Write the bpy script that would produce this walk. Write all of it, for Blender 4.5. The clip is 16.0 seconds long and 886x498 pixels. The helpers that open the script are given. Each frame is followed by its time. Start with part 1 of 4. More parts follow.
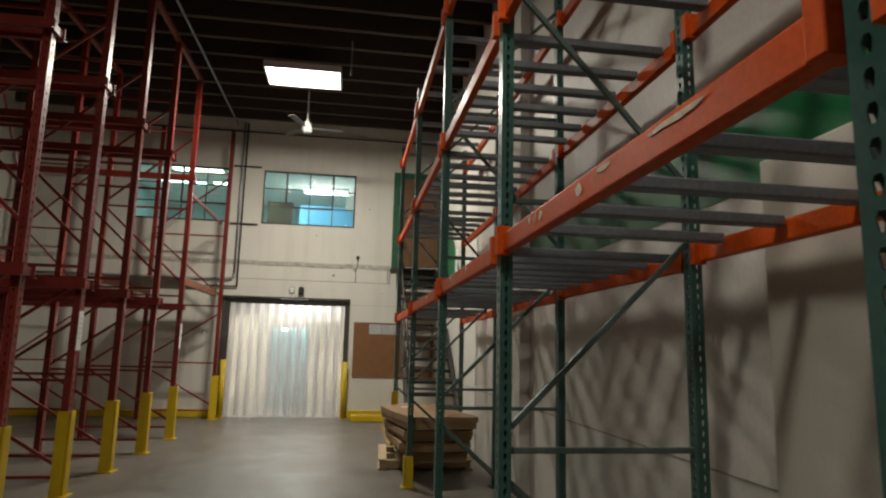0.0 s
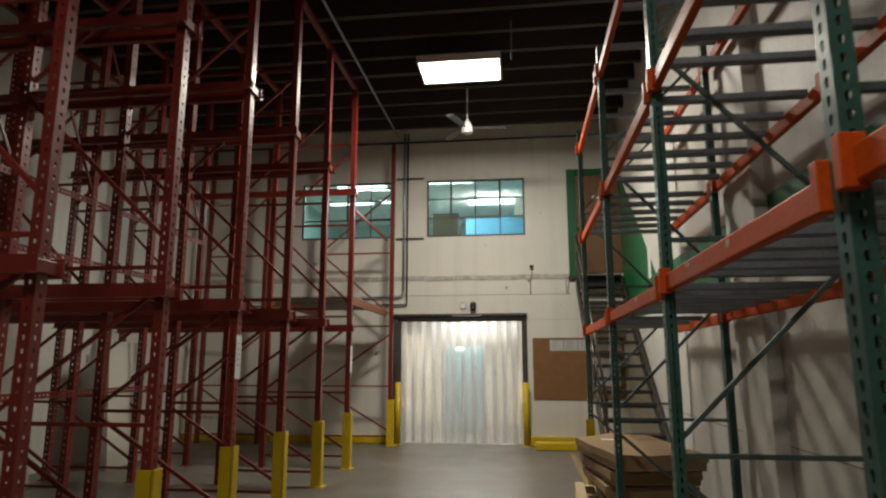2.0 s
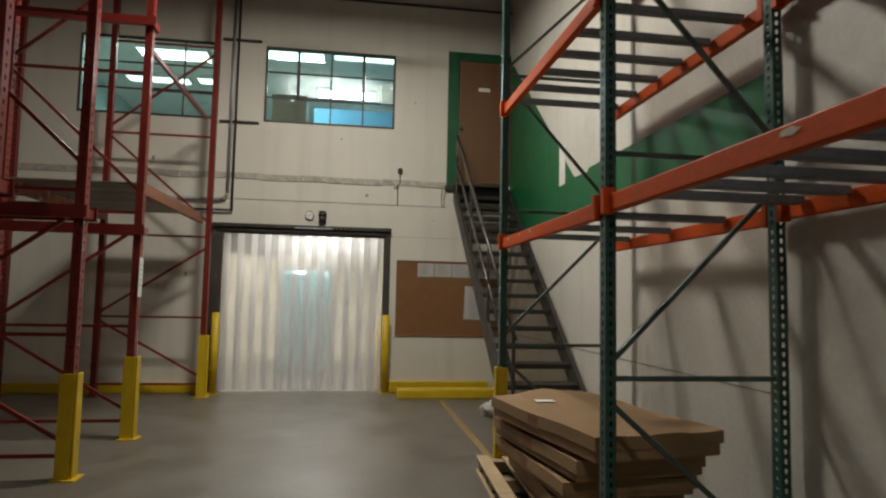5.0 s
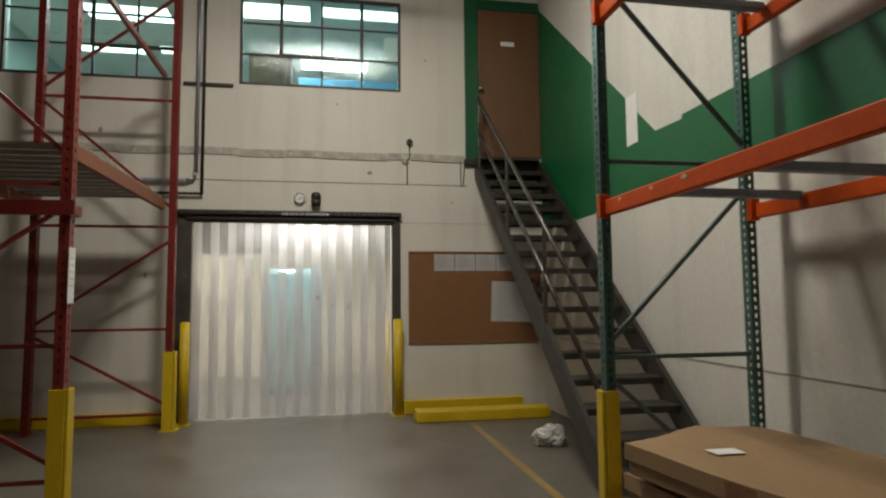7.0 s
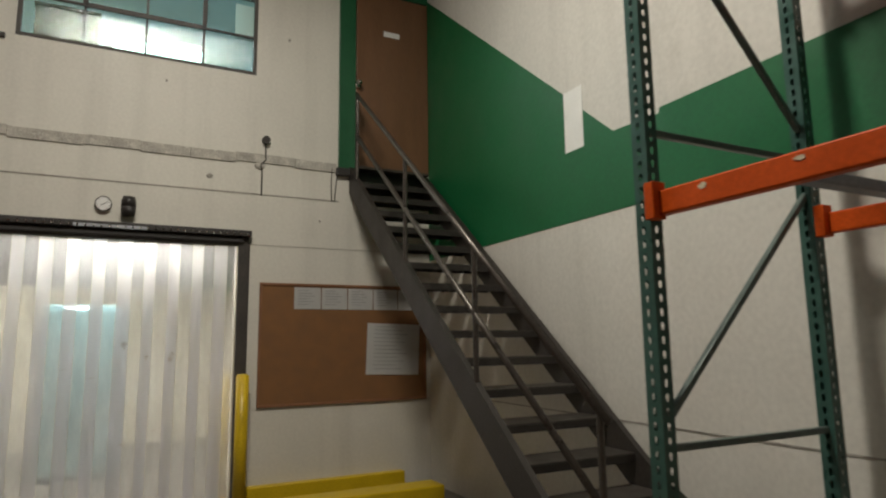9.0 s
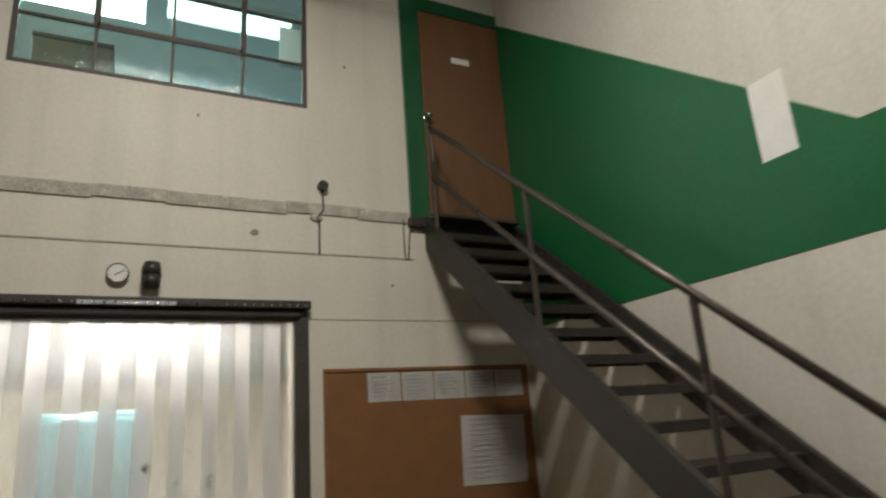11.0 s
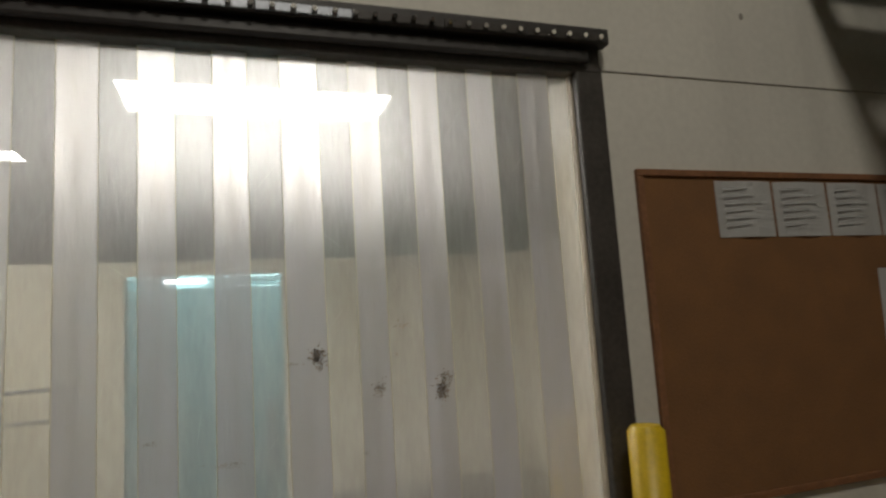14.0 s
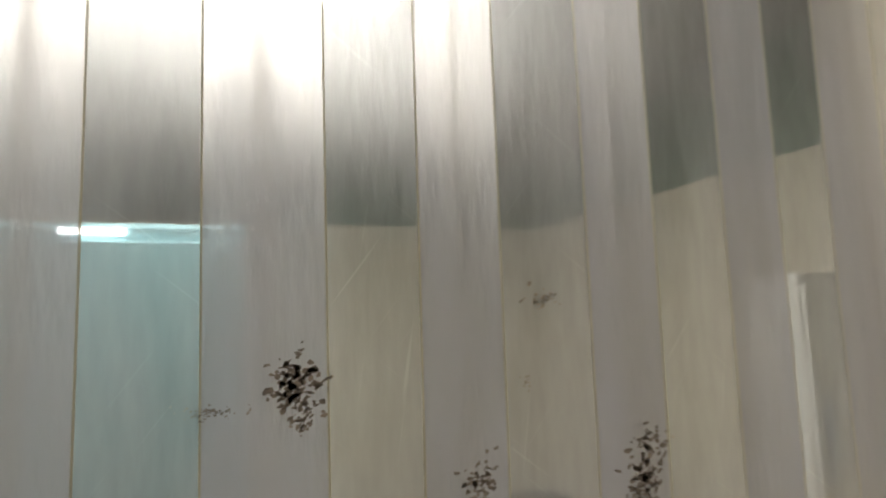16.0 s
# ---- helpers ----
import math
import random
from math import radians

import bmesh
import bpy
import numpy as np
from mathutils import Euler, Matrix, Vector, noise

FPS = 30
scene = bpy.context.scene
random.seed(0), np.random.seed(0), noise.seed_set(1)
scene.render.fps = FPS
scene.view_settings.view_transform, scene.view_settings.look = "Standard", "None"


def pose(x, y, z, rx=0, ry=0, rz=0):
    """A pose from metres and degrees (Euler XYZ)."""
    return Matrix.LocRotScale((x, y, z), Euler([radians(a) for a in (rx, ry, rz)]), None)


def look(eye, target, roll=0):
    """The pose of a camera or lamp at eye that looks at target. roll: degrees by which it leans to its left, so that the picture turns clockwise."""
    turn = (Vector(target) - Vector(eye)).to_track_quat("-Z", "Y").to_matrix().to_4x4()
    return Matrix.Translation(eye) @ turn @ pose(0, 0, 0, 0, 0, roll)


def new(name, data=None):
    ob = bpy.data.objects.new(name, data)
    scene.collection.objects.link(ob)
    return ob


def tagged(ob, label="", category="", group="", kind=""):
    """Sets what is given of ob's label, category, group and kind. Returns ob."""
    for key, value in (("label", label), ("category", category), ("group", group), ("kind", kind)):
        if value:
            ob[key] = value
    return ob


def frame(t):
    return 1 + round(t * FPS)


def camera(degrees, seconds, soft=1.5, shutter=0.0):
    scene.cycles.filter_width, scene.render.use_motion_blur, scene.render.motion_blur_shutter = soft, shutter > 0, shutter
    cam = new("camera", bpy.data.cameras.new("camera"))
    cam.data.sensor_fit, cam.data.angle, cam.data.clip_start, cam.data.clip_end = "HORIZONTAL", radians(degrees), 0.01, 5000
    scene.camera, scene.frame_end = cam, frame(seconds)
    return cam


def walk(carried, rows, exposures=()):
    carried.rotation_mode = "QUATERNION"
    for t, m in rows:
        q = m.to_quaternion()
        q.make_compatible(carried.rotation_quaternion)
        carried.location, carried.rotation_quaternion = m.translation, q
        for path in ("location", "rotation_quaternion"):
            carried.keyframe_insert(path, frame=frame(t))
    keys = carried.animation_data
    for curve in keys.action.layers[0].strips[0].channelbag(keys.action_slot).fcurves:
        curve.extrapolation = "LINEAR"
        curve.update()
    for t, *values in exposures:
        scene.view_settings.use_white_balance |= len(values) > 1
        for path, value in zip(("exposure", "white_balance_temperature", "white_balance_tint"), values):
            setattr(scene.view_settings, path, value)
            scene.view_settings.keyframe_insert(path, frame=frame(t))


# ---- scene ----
cam = camera(70.5, 16.0, soft=2.2, shutter=0.4)
PATH = [
    (0, (2.704, -14.014, 1.531), (2.99, -12.059, 1.844), 1.4),
    (0.5, (2.706, -13.831, 1.55), (2.942, -11.875, 1.89), 1.0),
    (1, (2.695, -13.541, 1.557), (2.657, -11.581, 1.955), 0.9),
    (1.5, (2.619, -13.107, 1.561), (2.532, -11.145, 1.941), 1.0),
    (2, (2.612, -12.703, 1.564), (2.368, -10.75, 1.922), 0.0),
    (2.5, (2.55, -12.183, 1.53), (2.423, -10.201, 1.769), 0.5),
    (3, (2.48, -11.753, 1.509), (2.553, -9.769, 1.752), 1.2),
    (3.5, (2.374, -11.312, 1.494), (2.509, -9.327, 1.698), 1.5),
    (4, (2.286, -10.884, 1.504), (2.571, -8.911, 1.662), 1.5),
    (4.2, (2.255, -10.717, 1.505), (2.513, -8.739, 1.65), 0.8),
    (6.3, (1.883, -8.632, 1.397), (2.298, -6.683, 1.571), 0.2),
    (6.5, (1.867, -8.501, 1.423), (2.278, -6.55, 1.582), -0.7),
    (7, (1.788, -8.015, 1.419), (2.151, -6.055, 1.582), -0.5),
    (7.5, (1.747, -7.563, 1.421), (2.135, -5.608, 1.579), -0.0),
    (8, (1.732, -7.087, 1.427), (2.237, -5.161, 1.62), 0.9),
    (8.2, (1.732, -6.91, 1.437), (2.448, -5.057, 1.667), 1.1),
    (10.3, (1.535, -5.123, 1.594), (2.517, -3.45, 2.081), -2.8),
    (10.5, (1.522, -4.965, 1.623), (2.529, -3.327, 2.172), -3.4),
    (11, (1.508, -4.535, 1.603), (2.399, -2.828, 2.142), -4.1),
    (11.5, (1.498, -4.07, 1.566), (2.252, -2.274, 2.017), -3.7),
    (12, (1.518, -3.596, 1.47), (2.173, -1.743, 1.846), -3.7),
    (12.5, (1.468, -3.128, 1.511), (1.978, -1.217, 1.802), -3.7),
    (13, (1.487, -2.719, 1.553), (1.984, -0.809, 1.88), -3.6),
    (13.5, (1.465, -2.284, 1.529), (1.894, -0.357, 1.85), -4.5),
    (14, (1.454, -1.874, 1.525), (2.08, 0.008, 1.781), -3.6),
    (14.5, (1.517, -1.479, 1.518), (2.14, 0.39, 1.863), -4.3),
    (15, (1.51, -1.105, 1.523), (2.143, 0.763, 1.858), -3.7),
    (15.5, (1.566, -0.802, 1.509), (2.269, 1.042, 1.831), -3.6),
    (16, (1.605, -0.589, 1.529), (2.283, 1.279, 1.751), -1.9),
]
walk(cam, [(t, look(eye, target, roll)) for t, eye, target, roll in PATH],
     exposures=[(0, -0.1), (4, -0.38), (6.3, -0.52), (8.2, -0.56), (10.3, -0.45), (11, -0.45), (13, -1.15), (14.5, -1.25), (16, -1.2)])

# ---- world and light ----
world = bpy.data.worlds.new("world")
scene.world = world
world.use_nodes = True
world.node_tree.nodes["Background"].inputs[0].default_value = (0.5, 0.6, 0.8, 1)
world.node_tree.nodes["Background"].inputs[1].default_value = 0.02


def area_lamp(name, x, y, z, sx, sy, power, colour, rx=0.0, ry=0.0):
    data = bpy.data.lights.new(name, "AREA")
    data.shape, data.size, data.size_y, data.energy, data.color = "RECTANGLE", sx, sy, power, colour
    ob = new(name, data)
    ob.matrix_world = pose(x, y, z, rx, ry, 0)
    return ob


LAMP = (1.0, 0.93, 0.79)
area_lamp("bay_light", 1.76, -3.68, 5.98, 1.1, 0.6, 280, LAMP)
area_lamp("bay_light", 1.76, -13.2, 5.98, 1.1, 0.6, 120, LAMP)
area_lamp("room_light", 1.60, 1.75, 2.885, 1.45, 0.45, 98, (1.0, 0.96, 0.90))
area_lamp("room_light", -0.55, 3.0, 2.885, 1.2, 0.25, 40, (1.0, 0.97, 0.92))
area_lamp("office_light", 0.9, 1.5, 5.82, 1.2, 0.5, 80, (0.85, 1.0, 0.95))
area_lamp("office_light", -1.2, 1.9, 5.82, 1.2, 0.5, 80, (0.85, 1.0, 0.95))
area_lamp("office_light", 1.9, 3.6, 5.82, 1.2, 0.5, 100, (0.8, 0.95, 1.0))


# ---- materials ----
def material(name, base, rough=0.6, metal=0.0, vary=0.12, scale=3.0, grain=60.0, bump=0.15,
             stain=None, stain_amount=0.0, stain_scale=2.0, stretch=(1, 1, 1), objects=0.0, spec=0.5, streaks=0.0):
    m = bpy.data.materials.new(name)
    m.use_nodes = True
    nt = m.node_tree
    n, ln = nt.nodes, nt.links.new
    bsdf = n["Principled BSDF"]
    bsdf.inputs["Roughness"].default_value, bsdf.inputs["Metallic"].default_value = rough, metal
    bsdf.inputs["Specular IOR Level"].default_value = spec
    geo = n.new("ShaderNodeNewGeometry")
    mapping = n.new("ShaderNodeMapping")
    mapping.inputs["Scale"].default_value = stretch
    ln(geo.outputs["Position"], mapping.inputs["Vector"])

    def noise_node(s, detail):
        t = n.new("ShaderNodeTexNoise")
        t.inputs["Scale"].default_value, t.inputs["Detail"].default_value = s, detail
        ln(mapping.outputs[0], t.inputs["Vector"])
        return t

    big, fine = noise_node(scale, 4), noise_node(grain, 3)
    mixn = n.new("ShaderNodeMath")
    mixn.operation = "ADD"
    ln(big.outputs["Fac"], mixn.inputs[0])
    ln(fine.outputs["Fac"], mixn.inputs[1])
    rng = n.new("ShaderNodeMapRange")
    rng.inputs[1].default_value, rng.inputs[2].default_value = 0.7, 1.3
    rng.inputs[3].default_value, rng.inputs[4].default_value = 1 - vary, 1 + vary
    ln(mixn.outputs[0], rng.inputs[0])
    value = rng.outputs[0]
    if streaks:
        sm = n.new("ShaderNodeMapping")
        sm.inputs["Scale"].default_value = (5, 5, 0.35)
        ln(geo.outputs["Position"], sm.inputs["Vector"])
        sn = n.new("ShaderNodeTexNoise")
        sn.inputs["Scale"].default_value, sn.inputs["Detail"].default_value = 1.0, 5
        ln(sm.outputs[0], sn.inputs["Vector"])
        sr = n.new("ShaderNodeMapRange")
        sr.inputs[1].default_value, sr.inputs[2].default_value = 0.5, 0.75
        sr.inputs[3].default_value, sr.inputs[4].default_value = 1.0, 1 - streaks
        ln(sn.outputs["Fac"], sr.inputs[0])
        smul = n.new("ShaderNodeMath")
        smul.operation = "MULTIPLY"
        ln(value, smul.inputs[0])
        ln(sr.outputs[0], smul.inputs[1])
        value = smul.outputs[0]
    if objects:
        info = n.new("ShaderNodeObjectInfo")
        orng = n.new("ShaderNodeMapRange")
        orng.inputs[3].default_value, orng.inputs[4].default_value = 1 - objects, 1 + objects
        ln(info.outputs["Random"], orng.inputs[0])
        mul = n.new("ShaderNodeMath")
        mul.operation = "MULTIPLY"
        ln(value, mul.inputs[0])
        ln(orng.outputs[0], mul.inputs[1])
        value = mul.outputs[0]
    col = n.new("ShaderNodeVectorMath")
    col.operation = "SCALE"
    col.inputs[0].default_value = base
    ln(value, col.inputs["Scale"])
    out = col.outputs[0]
    if stain:
        st = noise_node(stain_scale, 8)
        st.inputs["Roughness"].default_value = 0.7
        ramp = n.new("ShaderNodeMapRange")
        ramp.inputs[1].default_value, ramp.inputs[2].default_value = 0.72 - 0.3 * stain_amount, 0.80 - 0.25 * stain_amount
        ln(st.outputs["Fac"], ramp.inputs[0])
        mx = n.new("ShaderNodeMix")
        mx.data_type = "RGBA"
        mx.inputs["B"].default_value = (*stain, 1)
        ln(ramp.outputs[0], mx.inputs["Factor"])
        ln(out, mx.inputs["A"])
        out = mx.outputs["Result"]
    ln(out, bsdf.inputs["Base Color"])
    rr = n.new("ShaderNodeMapRange")
    rr.inputs[1].default_value, rr.inputs[2].default_value = 0.3, 0.7
    rr.inputs[3].default_value, rr.inputs[4].default_value = max(rough - 0.1, 0.05), min(rough + 0.1, 1)
    ln(big.outputs["Fac"], rr.inputs[0])
    ln(rr.outputs[0], bsdf.inputs["Roughness"])
    if bump:
        b = n.new("ShaderNodeBump")
        b.inputs["Strength"].default_value, b.inputs["Distance"].default_value = bump, 0.006
        ln(mixn.outputs[0], b.inputs["Height"])
        ln(b.outputs[0], bsdf.inputs["Normal"])
    return m


def glow(name, colour, strength):
    m = bpy.data.materials.new(name)
    m.use_nodes = True
    b = m.node_tree.nodes["Principled BSDF"]
    b.inputs["Base Color"].default_value = (0.8, 0.8, 0.8, 1)
    b.inputs["Emission Color"].default_value = (*colour, 1)
    b.inputs["Emission Strength"].default_value = strength
    return m


def sheet_glass(name, tint, milk, haze, milk_colour, rough, stained=0.0, scratched=0.0):
    """Thin clear sheet: straight-through part, forward haze, milky scatter and gloss."""
    m = bpy.data.materials.new(name)
    m.use_nodes = True
    nt = m.node_tree
    n, ln = nt.nodes, nt.links.new
    n.remove(n["Principled BSDF"])
    out = n["Material Output"]
    tr, df, tl, gl, rf = (n.new("ShaderNodeBsdf" + k) for k in ("Transparent", "Diffuse", "Translucent", "Glossy", "Refraction"))
    tr.inputs[0].default_value = (*tint, 1)
    df.inputs[0].default_value = (*milk_colour, 1)
    tl.inputs[0].default_value = (*milk_colour, 1)
    gl.inputs["Roughness"].default_value = rough
    rf.inputs["Roughness"].default_value, rf.inputs["IOR"].default_value = 0.95, 1.65
    rf.inputs[0].default_value = (0.93, 0.92, 0.90, 1)
    geo = n.new("ShaderNodeNewGeometry")
    mp = n.new("ShaderNodeMapping")
    mp.inputs["Scale"].default_value = (6, 6, 1.2)
    ln(geo.outputs["Position"], mp.inputs[0])
    no = n.new("ShaderNodeTexNoise")
    no.inputs["Scale"].default_value, no.inputs["Detail"].default_value = 2.0, 7
    ln(mp.outputs[0], no.inputs["Vector"])
    scratch = n.new("ShaderNodeTexNoise")
    scratch.inputs["Scale"].default_value, scratch.inputs["Detail"].default_value = 26.0, 5
    mp2 = n.new("ShaderNodeMapping")
    mp2.inputs["Scale"].default_value = (3.0, 3.0, 0.6)
    mp2.inputs["Rotation"].default_value = (0, 0.5, 0)
    ln(geo.outputs["Position"], mp2.inputs[0])
    ln(mp2.outputs[0], scratch.inputs["Vector"])
    both = n.new("ShaderNodeMath")
    both.operation = "MULTIPLY_ADD"
    both.inputs[1].default_value = 0.5
    ln(scratch.outputs["Fac"], both.inputs[0])
    ln(no.outputs["Fac"], both.inputs[2])
    rng = n.new("ShaderNodeMapRange")
    rng.inputs[1].default_value, rng.inputs[2].default_value = 0.55, 0.95
    rng.inputs[3].default_value, rng.inputs[4].default_value = milk * 0.3, milk * 1.9
    ln(both.outputs[0], rng.inputs[0])
    fac = rng.outputs[0]
    if stained:
        sep = n.new("ShaderNodeSeparateXYZ")
        ln(geo.outputs["Position"], sep.inputs[0])
        low = n.new("ShaderNodeMapRange")
        low.inputs[1].default_value, low.inputs[2].default_value = 1.9, 1.2
        low.inputs[3].default_value, low.inputs[4].default_value = 0.0, stained
        ln(sep.outputs["Z"], low.inputs[0])
        add = n.new("ShaderNodeMath")
        ln(fac, add.inputs[0])
        ln(low.outputs[0], add.inputs[1])
        fac = add.outputs[0]
    if scratched:
        for turn, seed in ((0.65, 0.0), (-0.9, 7.0), (0.15, 3.0)):
            ms = n.new("ShaderNodeMapping")
            ms.inputs["Rotation"].default_value = (0, turn, 0)
            ms.inputs["Location"].default_value = (seed, 0, seed)
            ms.vector_type = "TEXTURE"
            ln(geo.outputs["Position"], ms.inputs[0])
            mq = n.new("ShaderNodeMapping")
            mq.inputs["Scale"].default_value = (170, 1, 5)
            ln(ms.outputs[0], mq.inputs[0])
            ns = n.new("ShaderNodeTexNoise")
            ns.inputs["Scale"].default_value, ns.inputs["Detail"].default_value = 1.0, 1
            ln(mq.outputs[0], ns.inputs["Vector"])
            rs = n.new("ShaderNodeMapRange")
            rs.inputs[1].default_value, rs.inputs[2].default_value = 0.70, 0.80
            rs.inputs[3].default_value, rs.inputs[4].default_value = 0.0, scratched
            ln(ns.outputs["Fac"], rs.inputs[0])
            ad = n.new("ShaderNodeMath")
            ln(fac, ad.inputs[0])
            ln(rs.outputs[0], ad.inputs[1])
            fac = ad.outputs[0]
    scatter, forward, body, top = (n.new("ShaderNodeMixShader") for _ in range(4))
    scatter.inputs[0].default_value = 0.5
    ln(df.outputs[0], scatter.inputs[1])
    ln(tl.outputs[0], scatter.inputs[2])
    forward.inputs[0].default_value = haze
    ln(tr.outputs[0], forward.inputs[1])
    ln(rf.outputs[0], forward.inputs[2])
    ln(fac, body.inputs[0])
    ln(forward.outputs[0], body.inputs[1])
    ln(scatter.outputs[0], body.inputs[2])
    fr = n.new("ShaderNodeFresnel")
    fr.inputs["IOR"].default_value = 1.45
    ln(fr.outputs[0], top.inputs[0])
    ln(body.outputs[0], top.inputs[1])
    ln(gl.outputs[0], top.inputs[2])
    relief = n.new("ShaderNodeBump")
    relief.inputs["Strength"].default_value, relief.inputs["Distance"].default_value = 0.45, 0.012
    ln(both.outputs[0], relief.inputs["Height"])
    ln(relief.outputs[0], gl.inputs["Normal"])
    ln(relief.outputs[0], rf.inputs["Normal"])
    ln(top.outputs[0], out.inputs["Surface"])
    return m


M_WALL = material("wall_paint", (0.62, 0.60, 0.54), 0.55, vary=0.06, scale=1.2, grain=35, bump=0.15, stain=(0.50, 0.47, 0.40), stain_amount=0.14, stain_scale=1.1, streaks=0.10)
M_WALL_SIDE = material("block_wall_paint", (0.62, 0.60, 0.55), 0.5, vary=0.08, scale=1.0, grain=30, bump=0.12, stain=(0.52, 0.50, 0.45), stain_amount=0.24, stain_scale=0.8, streaks=0.08)
M_GREEN = material("green_wall_paint", (0.005, 0.112, 0.036), 0.45, vary=0.12, scale=2, grain=40, bump=0.15)
M_GREEN_TRIM = material("green_trim_paint", (0.006, 0.085, 0.030), 0.45, vary=0.15, scale=6, grain=50, bump=0.15)
M_CONCRETE_RAW = material("bare_concrete", (0.40, 0.38, 0.34), 0.85, vary=0.35, scale=9, grain=70, bump=0.8, stain=(0.66, 0.64, 0.58), stain_amount=0.55, stain_scale=7)
M_GROOVE = material("shadow_joint", (0.30, 0.28, 0.25), 0.9, vary=0.4, scale=12, grain=60, bump=0.3)
M_FLOOR = material("concrete_floor", (0.128, 0.114, 0.095), 0.42, vary=0.26, scale=1.6, grain=38, bump=0.10, stain=(0.10, 0.088, 0.072), stain_amount=0.42, stain_scale=1.8)
M_FLOOR_LINE = material("worn_yellow_line", (0.30, 0.19, 0.05), 0.6, vary=0.3, scale=8, grain=60, stain=(0.2, 0.18, 0.15), stain_amount=0.75, stain_scale=9)
M_CEIL = material("dark_ceiling_wood", (0.055, 0.040, 0.032), 0.85, vary=0.3, scale=3, grain=40, bump=0.2)
M_RED = material("red_rack_paint", (0.175, 0.020, 0.014), 0.38, vary=0.2, scale=5, grain=70, bump=0.08, stain=(0.10, 0.03, 0.02), stain_amount=0.2, stain_scale=9, objects=0.12)
M_ORANGE = material("orange_beam_paint", (0.56, 0.078, 0.007), 0.50, vary=0.18, scale=4, grain=60, bump=0.1, stain=(0.30, 0.10, 0.04), stain_amount=0.22, stain_scale=7, objects=0.10, spec=0.16)
M_FADED = material("faded_dirty_orange_paint", (0.24, 0.085, 0.045), 0.6, vary=0.3, scale=5, grain=60, bump=0.15, stain=(0.16, 0.11, 0.08), stain_amount=0.45, stain_scale=7)
M_TEAL = material("teal_post_paint", (0.034, 0.092, 0.076), 0.36, vary=0.2, scale=5, grain=60, bump=0.1, stain=(0.18, 0.20, 0.18), stain_amount=0.1, stain_scale=12, objects=0.08)
M_BRACE = material("grey_green_brace_paint", (0.085, 0.115, 0.105), 0.40, 0.2, vary=0.25, scale=6, grain=60, bump=0.1, stain=(0.20, 0.20, 0.18), stain_amount=0.15, stain_scale=12, objects=0.1)
M_CROSSBAR = material("dull_galvanised_bar", (0.20, 0.21, 0.235), 0.5, 0.4, vary=0.2, scale=7, grain=60, bump=0.08, objects=0.12)
M_STEEL = material("galvanised_steel", (0.34, 0.36, 0.40), 0.45, 0.6, vary=0.15, scale=7, grain=60, bump=0.08)
M_DARK = material("dark_steel", (0.032, 0.027, 0.024), 0.5, 0.2, vary=0.3, scale=5, grain=50, bump=0.15, stain=(0.16, 0.12, 0.09), stain_amount=0.25, stain_scale=8)
M_TREAD = material("worn_stair_steel", (0.050, 0.043, 0.036), 0.5, 0.2, vary=0.3, scale=6, grain=60, bump=0.15, stain=(0.11, 0.09, 0.07), stain_amount=0.3, stain_scale=6, objects=0.1)
M_RAIL = material("worn_rail_steel", (0.075, 0.064, 0.056), 0.35, 0.5, vary=0.25, scale=6, grain=60, bump=0.05)
M_BLACK = material("black_rubber", (0.028, 0.025, 0.024), 0.5, vary=0.3, scale=6, grain=50, bump=0.15)
M_FRAME = material("dirty_dark_frame", (0.050, 0.043, 0.038), 0.55, vary=0.35, scale=5, grain=50, bump=0.2, stain=(0.14, 0.12, 0.10), stain_amount=0.25, stain_scale=5)
M_YELLOW = material("yellow_safety_paint", (0.58, 0.40, 0.008), 0.42, vary=0.14, scale=5, grain=60, bump=0.12, stain=(0.10, 0.08, 0.03), stain_amount=0.14, stain_scale=9)
M_CORK = material("cork", (0.205, 0.098, 0.038), 0.85, vary=0.18, scale=6, grain=160, bump=0.3)
M_OAK = material("board_frame_wood", (0.22, 0.10, 0.045), 0.6, vary=0.25, scale=8, grain=60, stretch=(1, 1, 1))
M_PAPER = material("paper", (0.74, 0.74, 0.73), 0.8, vary=0.04, scale=8, grain=80, bump=0.1)
M_INK = material("ink", (0.45, 0.45, 0.45), 0.8, vary=0.2)
M_DOOR = material("brown_door_wood", (0.15, 0.074, 0.034), 0.45, vary=0.14, scale=2.5, grain=30, bump=0.06, stretch=(4, 4, 0.5))
M_CARD = material("cardboard", (0.30, 0.19, 0.098), 0.8, vary=0.12, scale=4, grain=70, bump=0.12, stain=(0.24, 0.15, 0.08), stain_amount=0.25, stain_scale=4, objects=0.12)
M_PALLET = material("pallet_wood", (0.42, 0.31, 0.19), 0.8, vary=0.25, scale=6, grain=60, bump=0.25, stretch=(1, 4, 4), objects=0.2)
M_DECK = material("grey_deck_boards", (0.22, 0.19, 0.16), 0.8, vary=0.25, scale=5, grain=50, bump=0.25, objects=0.2)
M_WHITE = material("white_enamel", (0.75, 0.75, 0.72), 0.35, vary=0.05, scale=5, bump=0.02)
M_PANEL = material("white_wall_panel", (0.56, 0.54, 0.47), 0.45, vary=0.06, scale=1.5, bump=0.05)
M_OFFICE = material("pale_teal_paint", (0.42, 0.54, 0.52), 0.6, vary=0.06, scale=1.5, bump=0.05)
M_BLUE = material("pale_blue_panel", (0.20, 0.50, 0.80), 0.5, vary=0.06, scale=2, bump=0.05)
M_ROOM = material("cream_room_panel", (0.66, 0.61, 0.48), 0.45, vary=0.07, scale=1.5, bump=0.05)
